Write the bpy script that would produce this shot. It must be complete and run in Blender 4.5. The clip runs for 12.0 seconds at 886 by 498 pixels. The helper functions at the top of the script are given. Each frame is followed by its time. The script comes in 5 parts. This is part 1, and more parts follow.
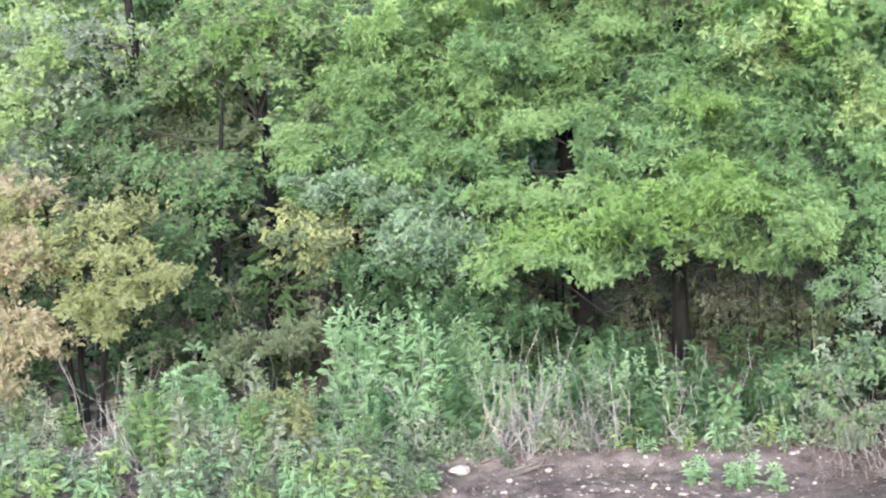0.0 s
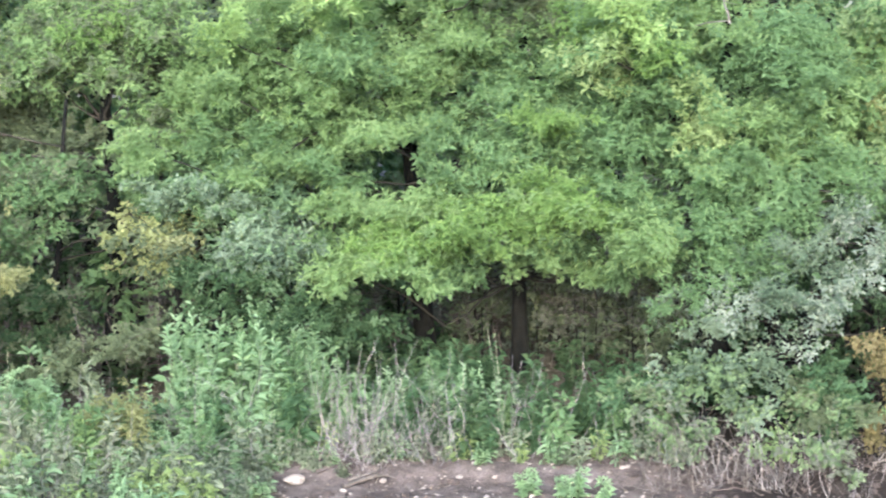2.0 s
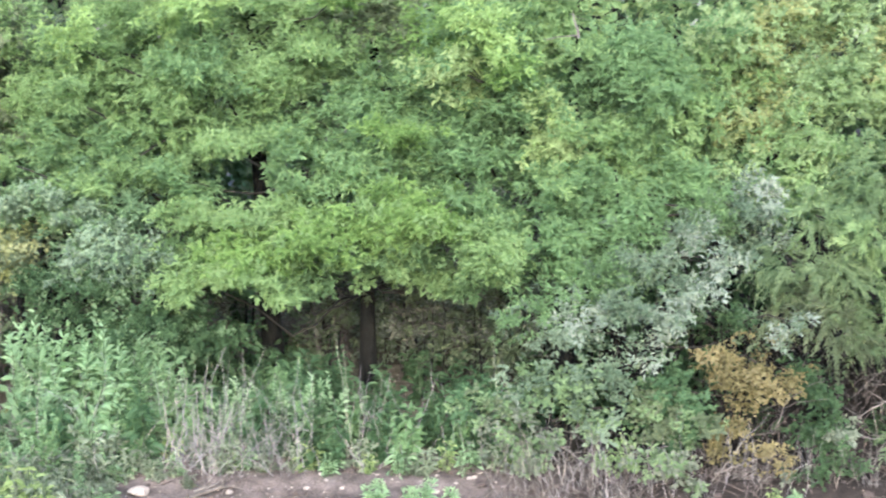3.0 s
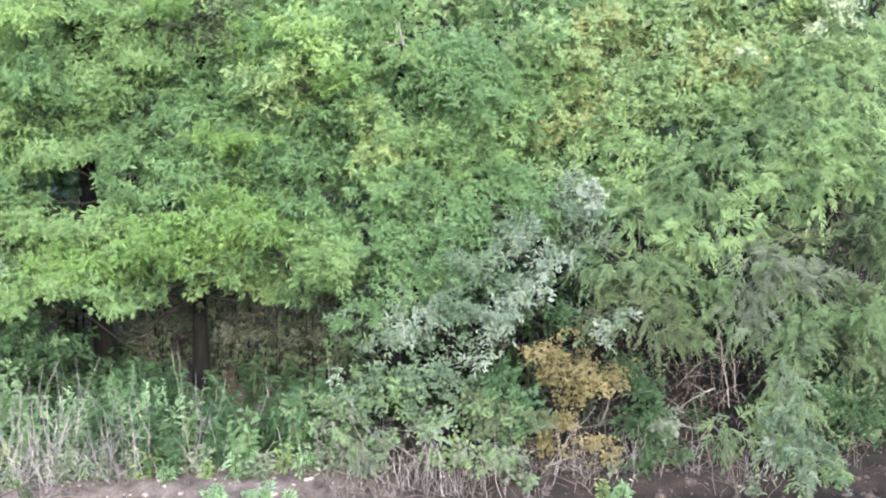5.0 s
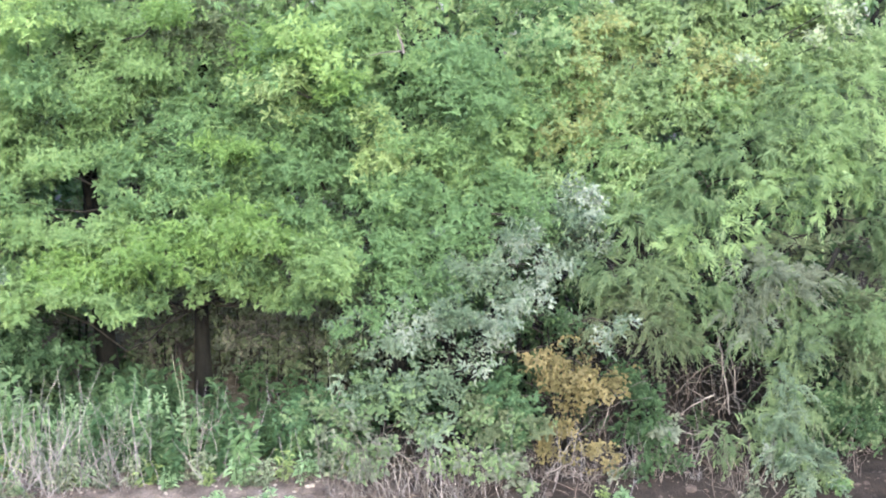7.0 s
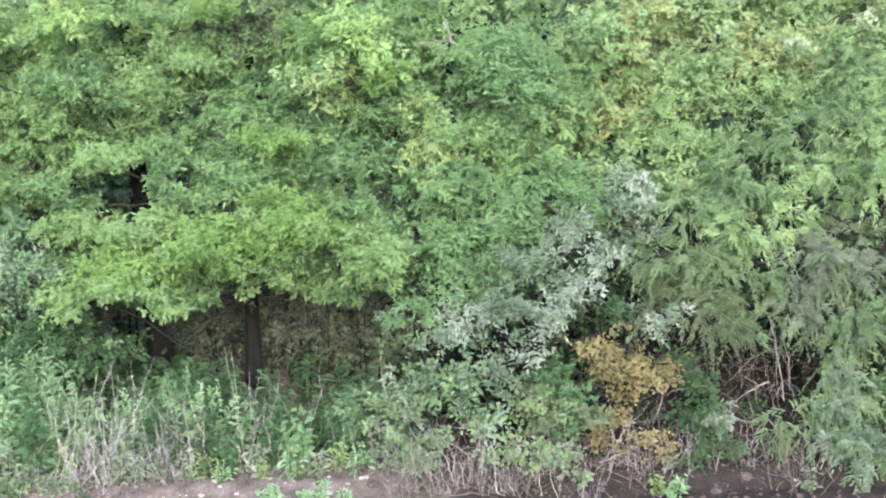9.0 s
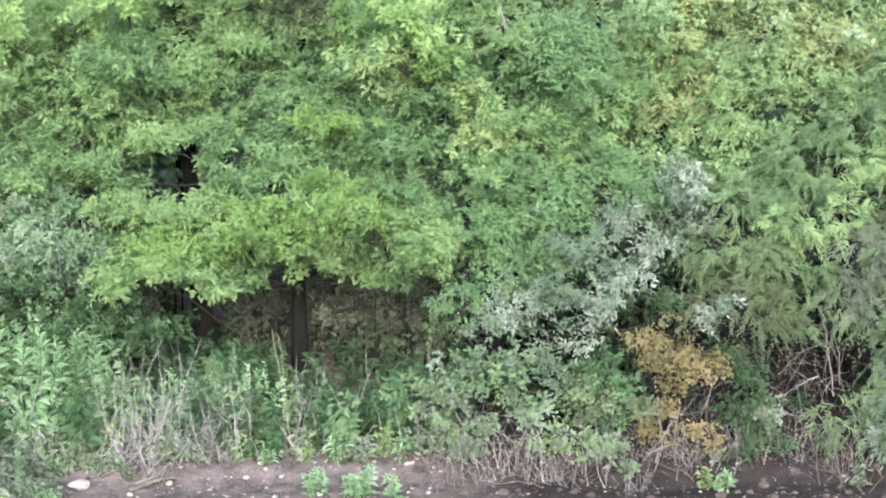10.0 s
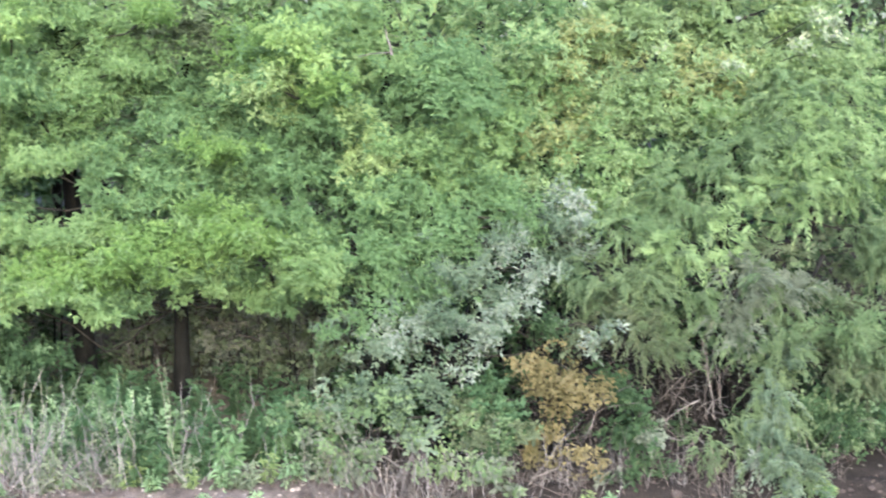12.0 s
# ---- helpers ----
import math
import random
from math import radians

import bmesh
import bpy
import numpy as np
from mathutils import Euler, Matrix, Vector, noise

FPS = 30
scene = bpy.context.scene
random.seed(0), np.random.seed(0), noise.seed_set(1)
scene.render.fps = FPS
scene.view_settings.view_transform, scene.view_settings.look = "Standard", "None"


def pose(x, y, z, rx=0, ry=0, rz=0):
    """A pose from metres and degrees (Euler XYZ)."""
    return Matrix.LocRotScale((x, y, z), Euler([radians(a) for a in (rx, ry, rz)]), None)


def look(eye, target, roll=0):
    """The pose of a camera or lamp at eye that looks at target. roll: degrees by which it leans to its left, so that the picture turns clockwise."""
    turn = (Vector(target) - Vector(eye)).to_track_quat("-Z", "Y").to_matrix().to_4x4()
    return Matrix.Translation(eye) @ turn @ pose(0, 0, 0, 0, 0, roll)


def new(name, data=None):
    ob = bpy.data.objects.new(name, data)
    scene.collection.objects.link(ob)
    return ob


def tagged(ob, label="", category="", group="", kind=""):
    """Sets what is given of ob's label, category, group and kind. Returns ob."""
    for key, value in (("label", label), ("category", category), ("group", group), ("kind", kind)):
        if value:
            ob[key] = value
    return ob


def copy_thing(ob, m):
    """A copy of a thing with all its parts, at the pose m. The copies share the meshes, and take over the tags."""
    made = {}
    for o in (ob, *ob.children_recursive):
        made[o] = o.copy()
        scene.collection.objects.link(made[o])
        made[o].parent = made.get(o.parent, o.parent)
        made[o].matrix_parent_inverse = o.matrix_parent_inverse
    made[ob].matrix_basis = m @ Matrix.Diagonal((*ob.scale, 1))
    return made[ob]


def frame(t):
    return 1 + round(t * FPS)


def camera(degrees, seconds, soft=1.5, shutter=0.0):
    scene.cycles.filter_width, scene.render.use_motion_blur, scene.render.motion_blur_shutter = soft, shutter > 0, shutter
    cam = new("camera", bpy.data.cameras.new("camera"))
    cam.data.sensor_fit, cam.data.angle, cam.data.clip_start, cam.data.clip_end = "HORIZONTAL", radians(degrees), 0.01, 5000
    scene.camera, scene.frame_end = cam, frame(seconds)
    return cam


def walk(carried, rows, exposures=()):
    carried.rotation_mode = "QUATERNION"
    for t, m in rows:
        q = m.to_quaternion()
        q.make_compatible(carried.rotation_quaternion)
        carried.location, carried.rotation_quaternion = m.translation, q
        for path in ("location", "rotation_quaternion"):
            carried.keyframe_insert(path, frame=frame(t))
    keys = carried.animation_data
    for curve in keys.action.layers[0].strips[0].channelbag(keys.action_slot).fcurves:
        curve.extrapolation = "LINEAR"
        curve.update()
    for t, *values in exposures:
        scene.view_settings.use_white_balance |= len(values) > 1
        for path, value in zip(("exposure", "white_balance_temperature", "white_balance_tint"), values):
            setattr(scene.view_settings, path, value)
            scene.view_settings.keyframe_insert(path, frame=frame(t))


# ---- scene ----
cam = camera(28.02, 12.0, soft=2.05, shutter=0.35)
# seconds, eye, point looked at, roll: a hand-held pan with a long lens
PATH = [
    (0, (0.012, 0.198, 3.096), (-2.839, 14.864, 1.770), -1.82),
    (0.5, (0.121, 0.179, 3.102), (-3.001, 14.790, 1.773), -1.69),
    (1, (0.145, 0.177, 3.106), (-2.702, 14.844, 1.777), -1.14),
    (1.5, (0.166, 0.156, 3.130), (-2.117, 14.922, 1.812), -0.51),
    (2, (0.169, 0.154, 3.130), (-1.496, 15.006, 1.848), 0.01),
    (2.5, (0.160, 0.135, 3.111), (-0.864, 15.050, 1.890), 0.46),
    (3, (0.151, 0.165, 3.112), (-0.230, 15.115, 1.946), 0.94),
    (3.5, (0.139, 0.157, 3.103), (0.344, 15.114, 1.984), 1.01),
    (3.7, (0.132, 0.160, 3.106), (0.529, 15.113, 1.983), 0.96),
    (5.3, (0.029, -0.173, 3.210), (1.213, 14.733, 2.022), 0.04),
    (5.5, (0.029, -0.175, 3.199), (1.213, 14.733, 2.036), 0.03),
    (6, (0.081, -0.187, 3.219), (1.206, 14.726, 2.069), -0.27),
    (6.5, (0.143, -0.161, 3.244), (1.194, 14.757, 2.091), -0.11),
    (7, (0.097, -0.183, 3.224), (1.184, 14.734, 2.084), -0.01),
    (9, (0.008, -0.120, 3.269), (0.757, 14.807, 2.000), -0.86),
    (9.5, (-0.061, -0.073, 3.255), (0.519, 14.857, 1.927), -0.49),
    (10, (-0.115, -0.043, 3.264), (0.334, 14.886, 1.879), 0.24),
    (10.5, (-0.177, -0.021, 3.272), (0.248, 14.916, 1.963), 1.08),
    (11, (-0.295, -0.061, 3.232), (0.241, 14.884, 2.075), 0.90),
    (11.5, (-0.279, -0.041, 3.232), (0.652, 14.894, 2.186), 0.61),
    (12, (-0.281, -0.077, 3.225), (1.284, 14.799, 2.105), 0.70),
]
walk(cam, [(t, look(eye, target, roll)) for t, eye, target, roll in PATH], exposures=[(0, 2.25, 5480, 16), (12, 2.25, 5480, 16)])

# ---- light: a bright, thinly overcast day ----
SUN_UP, SUN_ROUND = 14.0, 180.0
world = bpy.data.worlds.new("sky")
world.use_nodes = True
scene.world = world
wn = world.node_tree
sky = wn.nodes.new("ShaderNodeTexSky")
sky.sky_type, sky.sun_disc = "NISHITA", False
sky.sun_elevation, sky.sun_rotation = radians(SUN_UP), radians(SUN_ROUND)
sky.air_density, sky.dust_density = 1.0, 5.0
wn.links.new(sky.outputs[0], wn.nodes["Background"].inputs[0])
wn.nodes["Background"].inputs[1].default_value = 0.135
sun = new("sun", bpy.data.lights.new("sun", "SUN"))
sun.data.energy, sun.data.angle, sun.data.color = 3.1, radians(75), (1.0, 0.98, 0.95)
az, el = radians(SUN_ROUND), radians(SUN_UP)
toward = Vector((math.sin(az) * math.cos(el), math.cos(az) * math.cos(el), math.sin(el)))
sun.matrix_world = look((0, 0, 30), Vector((0, 0, 30)) - toward)


# ---- materials ----
def shader(name):
    m = bpy.data.materials.new(name)
    m.use_nodes = True
    n = m.node_tree.nodes
    return m, n, m.node_tree.links, n["Principled BSDF"], n["Material Output"]


def ramp(n, l, fac, stops):
    r = n.new("ShaderNodeValToRGB")
    e = r.color_ramp.elements
    while len(e) < len(stops):
        e.new(0.5)
    for k, (at, c) in zip(e, stops):
        k.position, k.color = at, (*c, 1)
    l.new(fac, r.inputs[0])
    return r.outputs[0]


def texture(n, l, scale, detail=3.0, kind="Object"):
    co = n.new("ShaderNodeTexCoord")
    x = n.new("ShaderNodeTexNoise")
    x.inputs["Scale"].default_value, x.inputs["Detail"].default_value = scale, detail
    l.new(co.outputs[kind], x.inputs["Vector"])
    return x.outputs["Fac"]


def blend(n, l, a, b, fac, how="MIX"):
    x = n.new("ShaderNodeMix")
    x.data_type, x.blend_type = "RGBA", how
    l.new(a, x.inputs[6])
    l.new(b, x.inputs[7])
    if isinstance(fac, float):
        x.inputs[0].default_value = fac
    else:
        l.new(fac, x.inputs[0])
    return x.outputs[2]


def leaf_material(name, dark, mid, light, through_light=0.58, gloss=0.65):
    """A leaf: each leaf its own shade, branches a tone that also imitates light on clumps, light shining through."""
    m, n, l, p, out = shader(name)
    dark, light = [v + (w - v) * 0.25 for v, w in zip(dark, mid)], [v + (w - v) * 0.2 for v, w in zip(light, mid)]
    geo = n.new("ShaderNodeNewGeometry")
    own = ramp(n, l, geo.outputs["Random Per Island"], [(0.0, dark), (0.4, mid), (0.75, mid), (1.0, light)])
    # random large tones, widened to paint lit clumps and darker parts between
    deeper, paler = [v * 0.85 for v in dark], [v * 1.04 for v in light]
    clump_light = ramp(n, l, texture(n, l, 1.9, 2.0), [(0.39, deeper), (0.5, mid), (0.61, paler)])
    shoot = ramp(n, l, texture(n, l, 8.0, 1.0), [(0.34, dark), (0.5, mid), (0.66, paler)])
    c = blend(n, l, blend(n, l, own, shoot, 0.6), clump_light, 0.52)
    l.new(c, p.inputs["Base Color"])
    p.inputs["Roughness"].default_value = gloss
    p.inputs["Specular IOR Level"].default_value = 0.12
    tr = n.new("ShaderNodeBsdfTranslucent")
    glow = n.new("ShaderNodeMix")
    glow.data_type, glow.blend_type = "RGBA", "MULTIPLY"
    glow.inputs[0].default_value, glow.inputs[7].default_value = 1.0, (1.3, 1.26, 1.3, 1)
    l.new(c, glow.inputs[6])
    l.new(glow.outputs[2], tr.inputs["Color"])
    mix = n.new("ShaderNodeMixShader")
    mix.inputs[0].default_value = through_light
    l.new(p.outputs[0], mix.inputs[1])
    l.new(tr.outputs[0], mix.inputs[2])
    l.new(mix.outputs[0], out.inputs[0])
    return m


def rough_material(name, stops, scale, fine, bump=0.4, rough=0.9):
    """Bark, soil, stone or straw: two sizes of variation and a relief."""
    m, n, l, p, out = shader(name)
    big = ramp(n, l, texture(n, l, scale, 4.0), stops)
    small = texture(n, l, fine, 6.0)
    grey = ramp(n, l, small, [(0.25, (0.55, 0.55, 0.55)), (0.75, (1.25, 1.22, 1.18))])
    l.new(blend(n, l, big, grey, 1.0, "MULTIPLY"), p.inputs["Base Color"])
    p.inputs["Roughness"].default_value = rough
    p.inputs["Specular IOR Level"].default_value = 0.2
    b = n.new("ShaderNodeBump")
    b.inputs["Strength"].default_value, b.inputs["Distance"].default_value = bump, 0.02
    l.new(small, b.inputs["Height"])
    l.new(b.outputs[0], p.inputs["Normal"])
    return m


LEAF = {
    "mid": leaf_material("green_leaf", (0.102, 0.169, 0.0746), (0.13, 0.215, 0.0938), (0.175, 0.277, 0.13)),
    "light": leaf_material("light_green_leaf", (0.13, 0.206, 0.0814), (0.169, 0.26, 0.105), (0.22, 0.316, 0.141)),
    "lime": leaf_material("lime_green_leaf", (0.113, 0.19, 0.0596), (0.149, 0.242, 0.0741), (0.2, 0.303, 0.103)),
    "pale": leaf_material("pale_yellow_green_leaf", (0.16, 0.235, 0.09), (0.23, 0.32, 0.13), (0.34, 0.42, 0.21)),
    "teal": leaf_material("bluish_green_leaf", (0.102, 0.165, 0.084), (0.139, 0.218, 0.111), (0.192, 0.28, 0.158)),
    # deep green, which also puts shade into low boughs and plants under trees
    "deep": leaf_material("deep_green_shaded_leaf", (0.04, 0.074, 0.034), (0.058, 0.104, 0.047), (0.09, 0.148, 0.07)),
    "silver": leaf_material("silvery_leaf", (0.10, 0.138, 0.095), (0.145, 0.185, 0.138), (0.25, 0.29, 0.24), 0.25, 0.45),
    "fresh": leaf_material("bright_weed_leaf", (0.1, 0.178, 0.08), (0.15, 0.25, 0.115), (0.225, 0.345, 0.18)),
    "sage": leaf_material("sage_green_leaf", (0.066, 0.105, 0.062), (0.1, 0.146, 0.092), (0.165, 0.212, 0.148), 0.35),
    "yellow": leaf_material("yellowing_leaf", (0.175, 0.205, 0.088), (0.225, 0.252, 0.115), (0.285, 0.305, 0.16)),
    "amber": leaf_material("amber_leaf", (0.225, 0.203, 0.13), (0.3, 0.273, 0.178), (0.36, 0.335, 0.225)),
    "orange": leaf_material("orange_brown_leaf", (0.12, 0.108, 0.05), (0.19, 0.173, 0.08), (0.30, 0.272, 0.145)),
    "mint": leaf_material("bright_mint_green_leaf", (0.16, 0.26, 0.132), (0.238, 0.365, 0.2), (0.35, 0.49, 0.305)),
    "mugwort": leaf_material("greyish_pale_green_leaf", (0.12, 0.155, 0.1), (0.18, 0.222, 0.148), (0.26, 0.305, 0.215), 0.4),
    "bright": leaf_material("bright_yellow_green_leaf", (0.155, 0.23, 0.1), (0.205, 0.292, 0.135), (0.28, 0.37, 0.185)),
    "ripe": leaf_material("ripe_yellow_leaf", (0.185, 0.22, 0.085), (0.245, 0.282, 0.12), (0.32, 0.35, 0.17)),
    "ash": leaf_material("ashy_green_leaf", (0.12, 0.148, 0.102), (0.165, 0.20, 0.142), (0.225, 0.262, 0.198)),
    "weed": leaf_material("fresh_weed_leaf", (0.05, 0.1, 0.046), (0.078, 0.145, 0.07), (0.13, 0.215, 0.11)),
    "cedar": leaf_material("cedar_green_scale", (0.09, 0.148, 0.074), (0.138, 0.196, 0.098), (0.195, 0.262, 0.138)),
    "cream": leaf_material("cream_white_leaf", (0.175, 0.225, 0.13), (0.225, 0.275, 0.17), (0.275, 0.32, 0.22), 0.3),
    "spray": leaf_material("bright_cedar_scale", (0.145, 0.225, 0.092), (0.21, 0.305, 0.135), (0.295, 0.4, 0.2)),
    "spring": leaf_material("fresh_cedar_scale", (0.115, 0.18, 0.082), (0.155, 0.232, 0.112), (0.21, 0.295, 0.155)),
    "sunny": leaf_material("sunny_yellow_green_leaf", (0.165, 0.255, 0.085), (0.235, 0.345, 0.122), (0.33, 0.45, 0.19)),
    "brown": leaf_material("withered_brown_leaf", (0.062, 0.069, 0.049), (0.096, 0.106, 0.077), (0.142, 0.153, 0.116), 0.3),
    "frost": leaf_material("frosted_green_leaf", (0.106, 0.155, 0.094), (0.156, 0.22, 0.138), (0.235, 0.31, 0.212), 0.4),
    "dull": leaf_material("dull_olive_leaf", (0.085, 0.115, 0.06), (0.12, 0.155, 0.085), (0.165, 0.20, 0.12)),
}
PALESTEM = rough_material("pale_green_stalk", [(0.3, (0.17, 0.20, 0.135)), (0.7, (0.29, 0.31, 0.23))], 8.0, 70.0, 0.2)
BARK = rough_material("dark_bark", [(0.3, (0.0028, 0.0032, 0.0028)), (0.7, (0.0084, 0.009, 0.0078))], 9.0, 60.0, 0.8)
BRANCH = rough_material("olive_brown_branch", [(0.3, (0.022, 0.021, 0.018)), (0.7, (0.052, 0.049, 0.041))], 9.0, 60.0, 0.6)
TWIG = rough_material("grey_dead_wood", [(0.3, (0.075, 0.07, 0.065)), (0.7, (0.185, 0.174, 0.16))], 12.0, 90.0, 0.3)
DEADWOOD = rough_material("brown_dead_twig", [(0.3, (0.03, 0.026, 0.023)), (0.7, (0.075, 0.066, 0.06))], 12.0, 90.0, 0.3)
SAPLING = rough_material("grey_brown_sapling_bark", [(0.3, (0.07, 0.063, 0.056)), (0.7, (0.15, 0.138, 0.124))], 12.0, 90.0, 0.3)
STRAW = rough_material("dry_straw", [(0.3, (0.05, 0.045, 0.041)), (0.7, (0.145, 0.132, 0.118))], 8.0, 70.0, 0.2)
GREYSTRAW = rough_material("weathered_straw", [(0.3, (0.085, 0.083, 0.082)), (0.7, (0.26, 0.252, 0.25))], 8.0, 70.0, 0.2)
STEM = rough_material("green_stem", [(0.3, (0.035, 0.06, 0.028)), (0.7, (0.08, 0.115, 0.055))], 8.0, 70.0, 0.2)
STONE = rough_material("pale_limestone", [(0.3, (0.21, 0.19, 0.17)), (0.7, (0.36, 0.335, 0.305))], 14.0, 80.0, 0.4)
LITTER = leaf_material("dead_leaf", (0.082, 0.08, 0.064), (0.13, 0.126, 0.103), (0.19, 0.183, 0.155), 0.1, 0.7)
SCRAP = leaf_material("trodden_dead_leaf", (0.07, 0.06, 0.05), (0.11, 0.095, 0.08), (0.17, 0.15, 0.128), 0.1, 0.7)


def ground_material():
    m, n, l, p, out = shader("earth")
    soil = ramp(n, l, texture(n, l, 5.0, 9.0), [(0.3, (0.052, 0.044, 0.041)), (0.5, (0.1, 0.086, 0.08)), (0.7, (0.155, 0.136, 0.128))])
    humus = ramp(n, l, texture(n, l, 7.0, 6.0), [(0.3, (0.06, 0.058, 0.044)), (0.6, (0.115, 0.106, 0.082)), (0.8, (0.17, 0.157, 0.125))])
    sep = n.new("ShaderNodeSeparateXYZ")
    co = n.new("ShaderNodeTexCoord")
    l.new(co.outputs["Object"], sep.inputs[0])
    mp = n.new("ShaderNodeMapRange")
    mp.inputs[1].default_value, mp.inputs[2].default_value = 14.8, 15.6
    l.new(sep.outputs[1], mp.inputs[0])
    c = blend(n, l, soil, humus, mp.outputs[0])
    # darker soil at right, with the shade under shrubs and cedar in its colour
    shaded_soil = ramp(n, l, texture(n, l, 4.0, 7.0), [(0.3, (0.013, 0.011, 0.0096)), (0.55, (0.024, 0.02, 0.018)), (0.75, (0.042, 0.036, 0.032))])
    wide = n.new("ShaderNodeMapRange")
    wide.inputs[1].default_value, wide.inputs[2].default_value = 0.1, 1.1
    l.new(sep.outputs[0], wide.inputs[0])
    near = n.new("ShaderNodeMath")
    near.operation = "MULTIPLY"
    # ramp in y that brings the shade colour in
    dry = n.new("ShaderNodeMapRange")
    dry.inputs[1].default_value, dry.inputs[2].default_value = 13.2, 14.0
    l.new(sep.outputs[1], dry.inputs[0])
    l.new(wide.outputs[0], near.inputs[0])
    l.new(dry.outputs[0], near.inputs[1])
    c = blend(n, l, c, shaded_soil, near.outputs[0])
    fine = texture(n, l, 55.0, 8.0)
    grey = ramp(n, l, fine, [(0.3, (0.6, 0.6, 0.6)), (0.72, (1.3, 1.27, 1.22))])
    l.new(blend(n, l, c, grey, 1.0, "MULTIPLY"), p.inputs["Base Color"])
    p.inputs["Roughness"].default_value = 0.95
    p.inputs["Specular IOR Level"].default_value = 0.15
    b = n.new("ShaderNodeBump")
    b.inputs["Strength"].default_value, b.inputs["Distance"].default_value = 0.7, 0.03
    l.new(fine, b.inputs["Height"])
    l.new(b.outputs[0], p.inputs["Normal"])
    return m


EARTH = ground_material()


# ---- building tools ----
class Soup:
    """Quads gathered for one mesh."""

    def __init__(self):
        self.v, self.f, self.k, self.n = [], [], [], 0

    def add(self, verts, quads, slot=0):
        self.v.append(np.asarray(verts, float).reshape(-1, 3))
        self.f.append(np.asarray(quads, int).reshape(-1, 4) + self.n)
        self.k.append(np.full(len(self.f[-1]), slot))
        self.n += len(self.v[-1])

    def mesh(self, name, mats, smooth=False):
        me = bpy.data.meshes.new(name)
        v, f, k = np.concatenate(self.v), np.concatenate(self.f), np.concatenate(self.k)
        me.vertices.add(len(v))
        me.vertices.foreach_set("co", v.ravel())
        me.loops.add(f.size)
        me.loops.foreach_set("vertex_index", f.ravel().astype(np.int32))
        me.polygons.add(len(f))
        me.polygons.foreach_set("loop_start", np.arange(0, f.size, 4, dtype=np.int32))
        me.polygons.foreach_set("material_index", k.astype(np.int32))
        me.polygons.foreach_set("use_smooth", np.full(len(f), smooth))
        for m in mats:
            me.materials.append(m)
        me.update(calc_edges=True)
        return me


def part(name, soup, mats, parent=None, label="", smooth=False):
    ob = new(name, soup.mesh(name, mats if isinstance(mats, (list, tuple)) else [mats], smooth))
    if parent is not None:
        ob.parent = parent
    return tagged(ob, label)


def unit(a):
    return a / np.maximum(np.linalg.norm(a, axis=-1, keepdims=True), 1e-9)


def tube(soup, pts, radii, sides=6, slot=0, closed=True):
    """A tapering round limb through pts."""
    pts = np.asarray(pts, float)
    k = len(pts)
    d = unit(np.gradient(pts, axis=0))
    ref = np.array([1.0, 0.2, 0.1]) if abs(d[k // 2, 0]) < 0.8 else np.array([0.1, 0.2, 1.0])
    a = unit(np.cross(d, ref))
    b = np.cross(d, a)
    ang = np.arange(sides) * 2 * math.pi / sides
    ring = a[:, None] * np.cos(ang)[None, :, None] + b[:, None] * np.sin(ang)[None, :, None]
    v = pts[:, None] + ring * np.asarray(radii, float)[:, None, None]
    i, j = np.meshgrid(np.arange(k - 1), np.arange(sides), indexing="ij")
    q = np.stack([i * sides + j, i * sides + (j + 1) % sides, (i + 1) * sides + (j + 1) % sides, (i + 1) * sides + j], -1)
    soup.add(v, q, slot)


def limb(rng, a, b, n=7, sag=0.0, wobble=0.05):
    """Points from a to b with a bend and small crooks."""
    a, b = np.asarray(a, float), np.asarray(b, float)
    t = np.linspace(0, 1, n)[:, None]
    p = a + (b - a) * t
    w = np.linalg.norm(b - a) * wobble
    off = np.cumsum(rng.normal(0, w / 2, (n, 3)), 0)
    off -= off[-1] * t
    p += off * np.sin(t * math.pi)
    p[:, 2] += sag * 4 * (t * (1 - t))[:, 0]
    return p


def leaves(soup, base, ahead, normal, length, width, slot=0, curl=0.12, plain=False):
    """Folded pointed leaves, or plain four-cornered ones far back: one at each base, lying along ahead and facing normal."""
    ahead = unit(ahead)
    side = unit(np.cross(normal, ahead))
    up = np.cross(ahead, side)
    L, W = np.asarray(length)[:, None], np.asarray(width)[:, None] / 2
    rib = base
    r1, l1 = base + ahead * L * 0.32 + side * W + up * W * 0.35, base + ahead * L * 0.32 - side * W + up * W * 0.35
    r2, l2 = base + ahead * L * 0.7 + side * W * 0.72 + up * W * 0.15, base + ahead * L * 0.7 - side * W * 0.72 + up * W * 0.15
    tip = base + ahead * L - up * L * curl
    if plain:
        v = np.stack([rib, r1, tip, l1], 1)
        soup.add(v, np.arange(len(base) * 4).reshape(-1, 4), slot)
        return
    v = np.stack([rib, r1, r2, tip, l2, l1], 1)
    i = np.arange(len(base))[:, None] * 6
    q = np.stack([i + [0, 1, 2, 3], i + [0, 3, 4, 5]], 1)
    soup.add(v, q, slot)


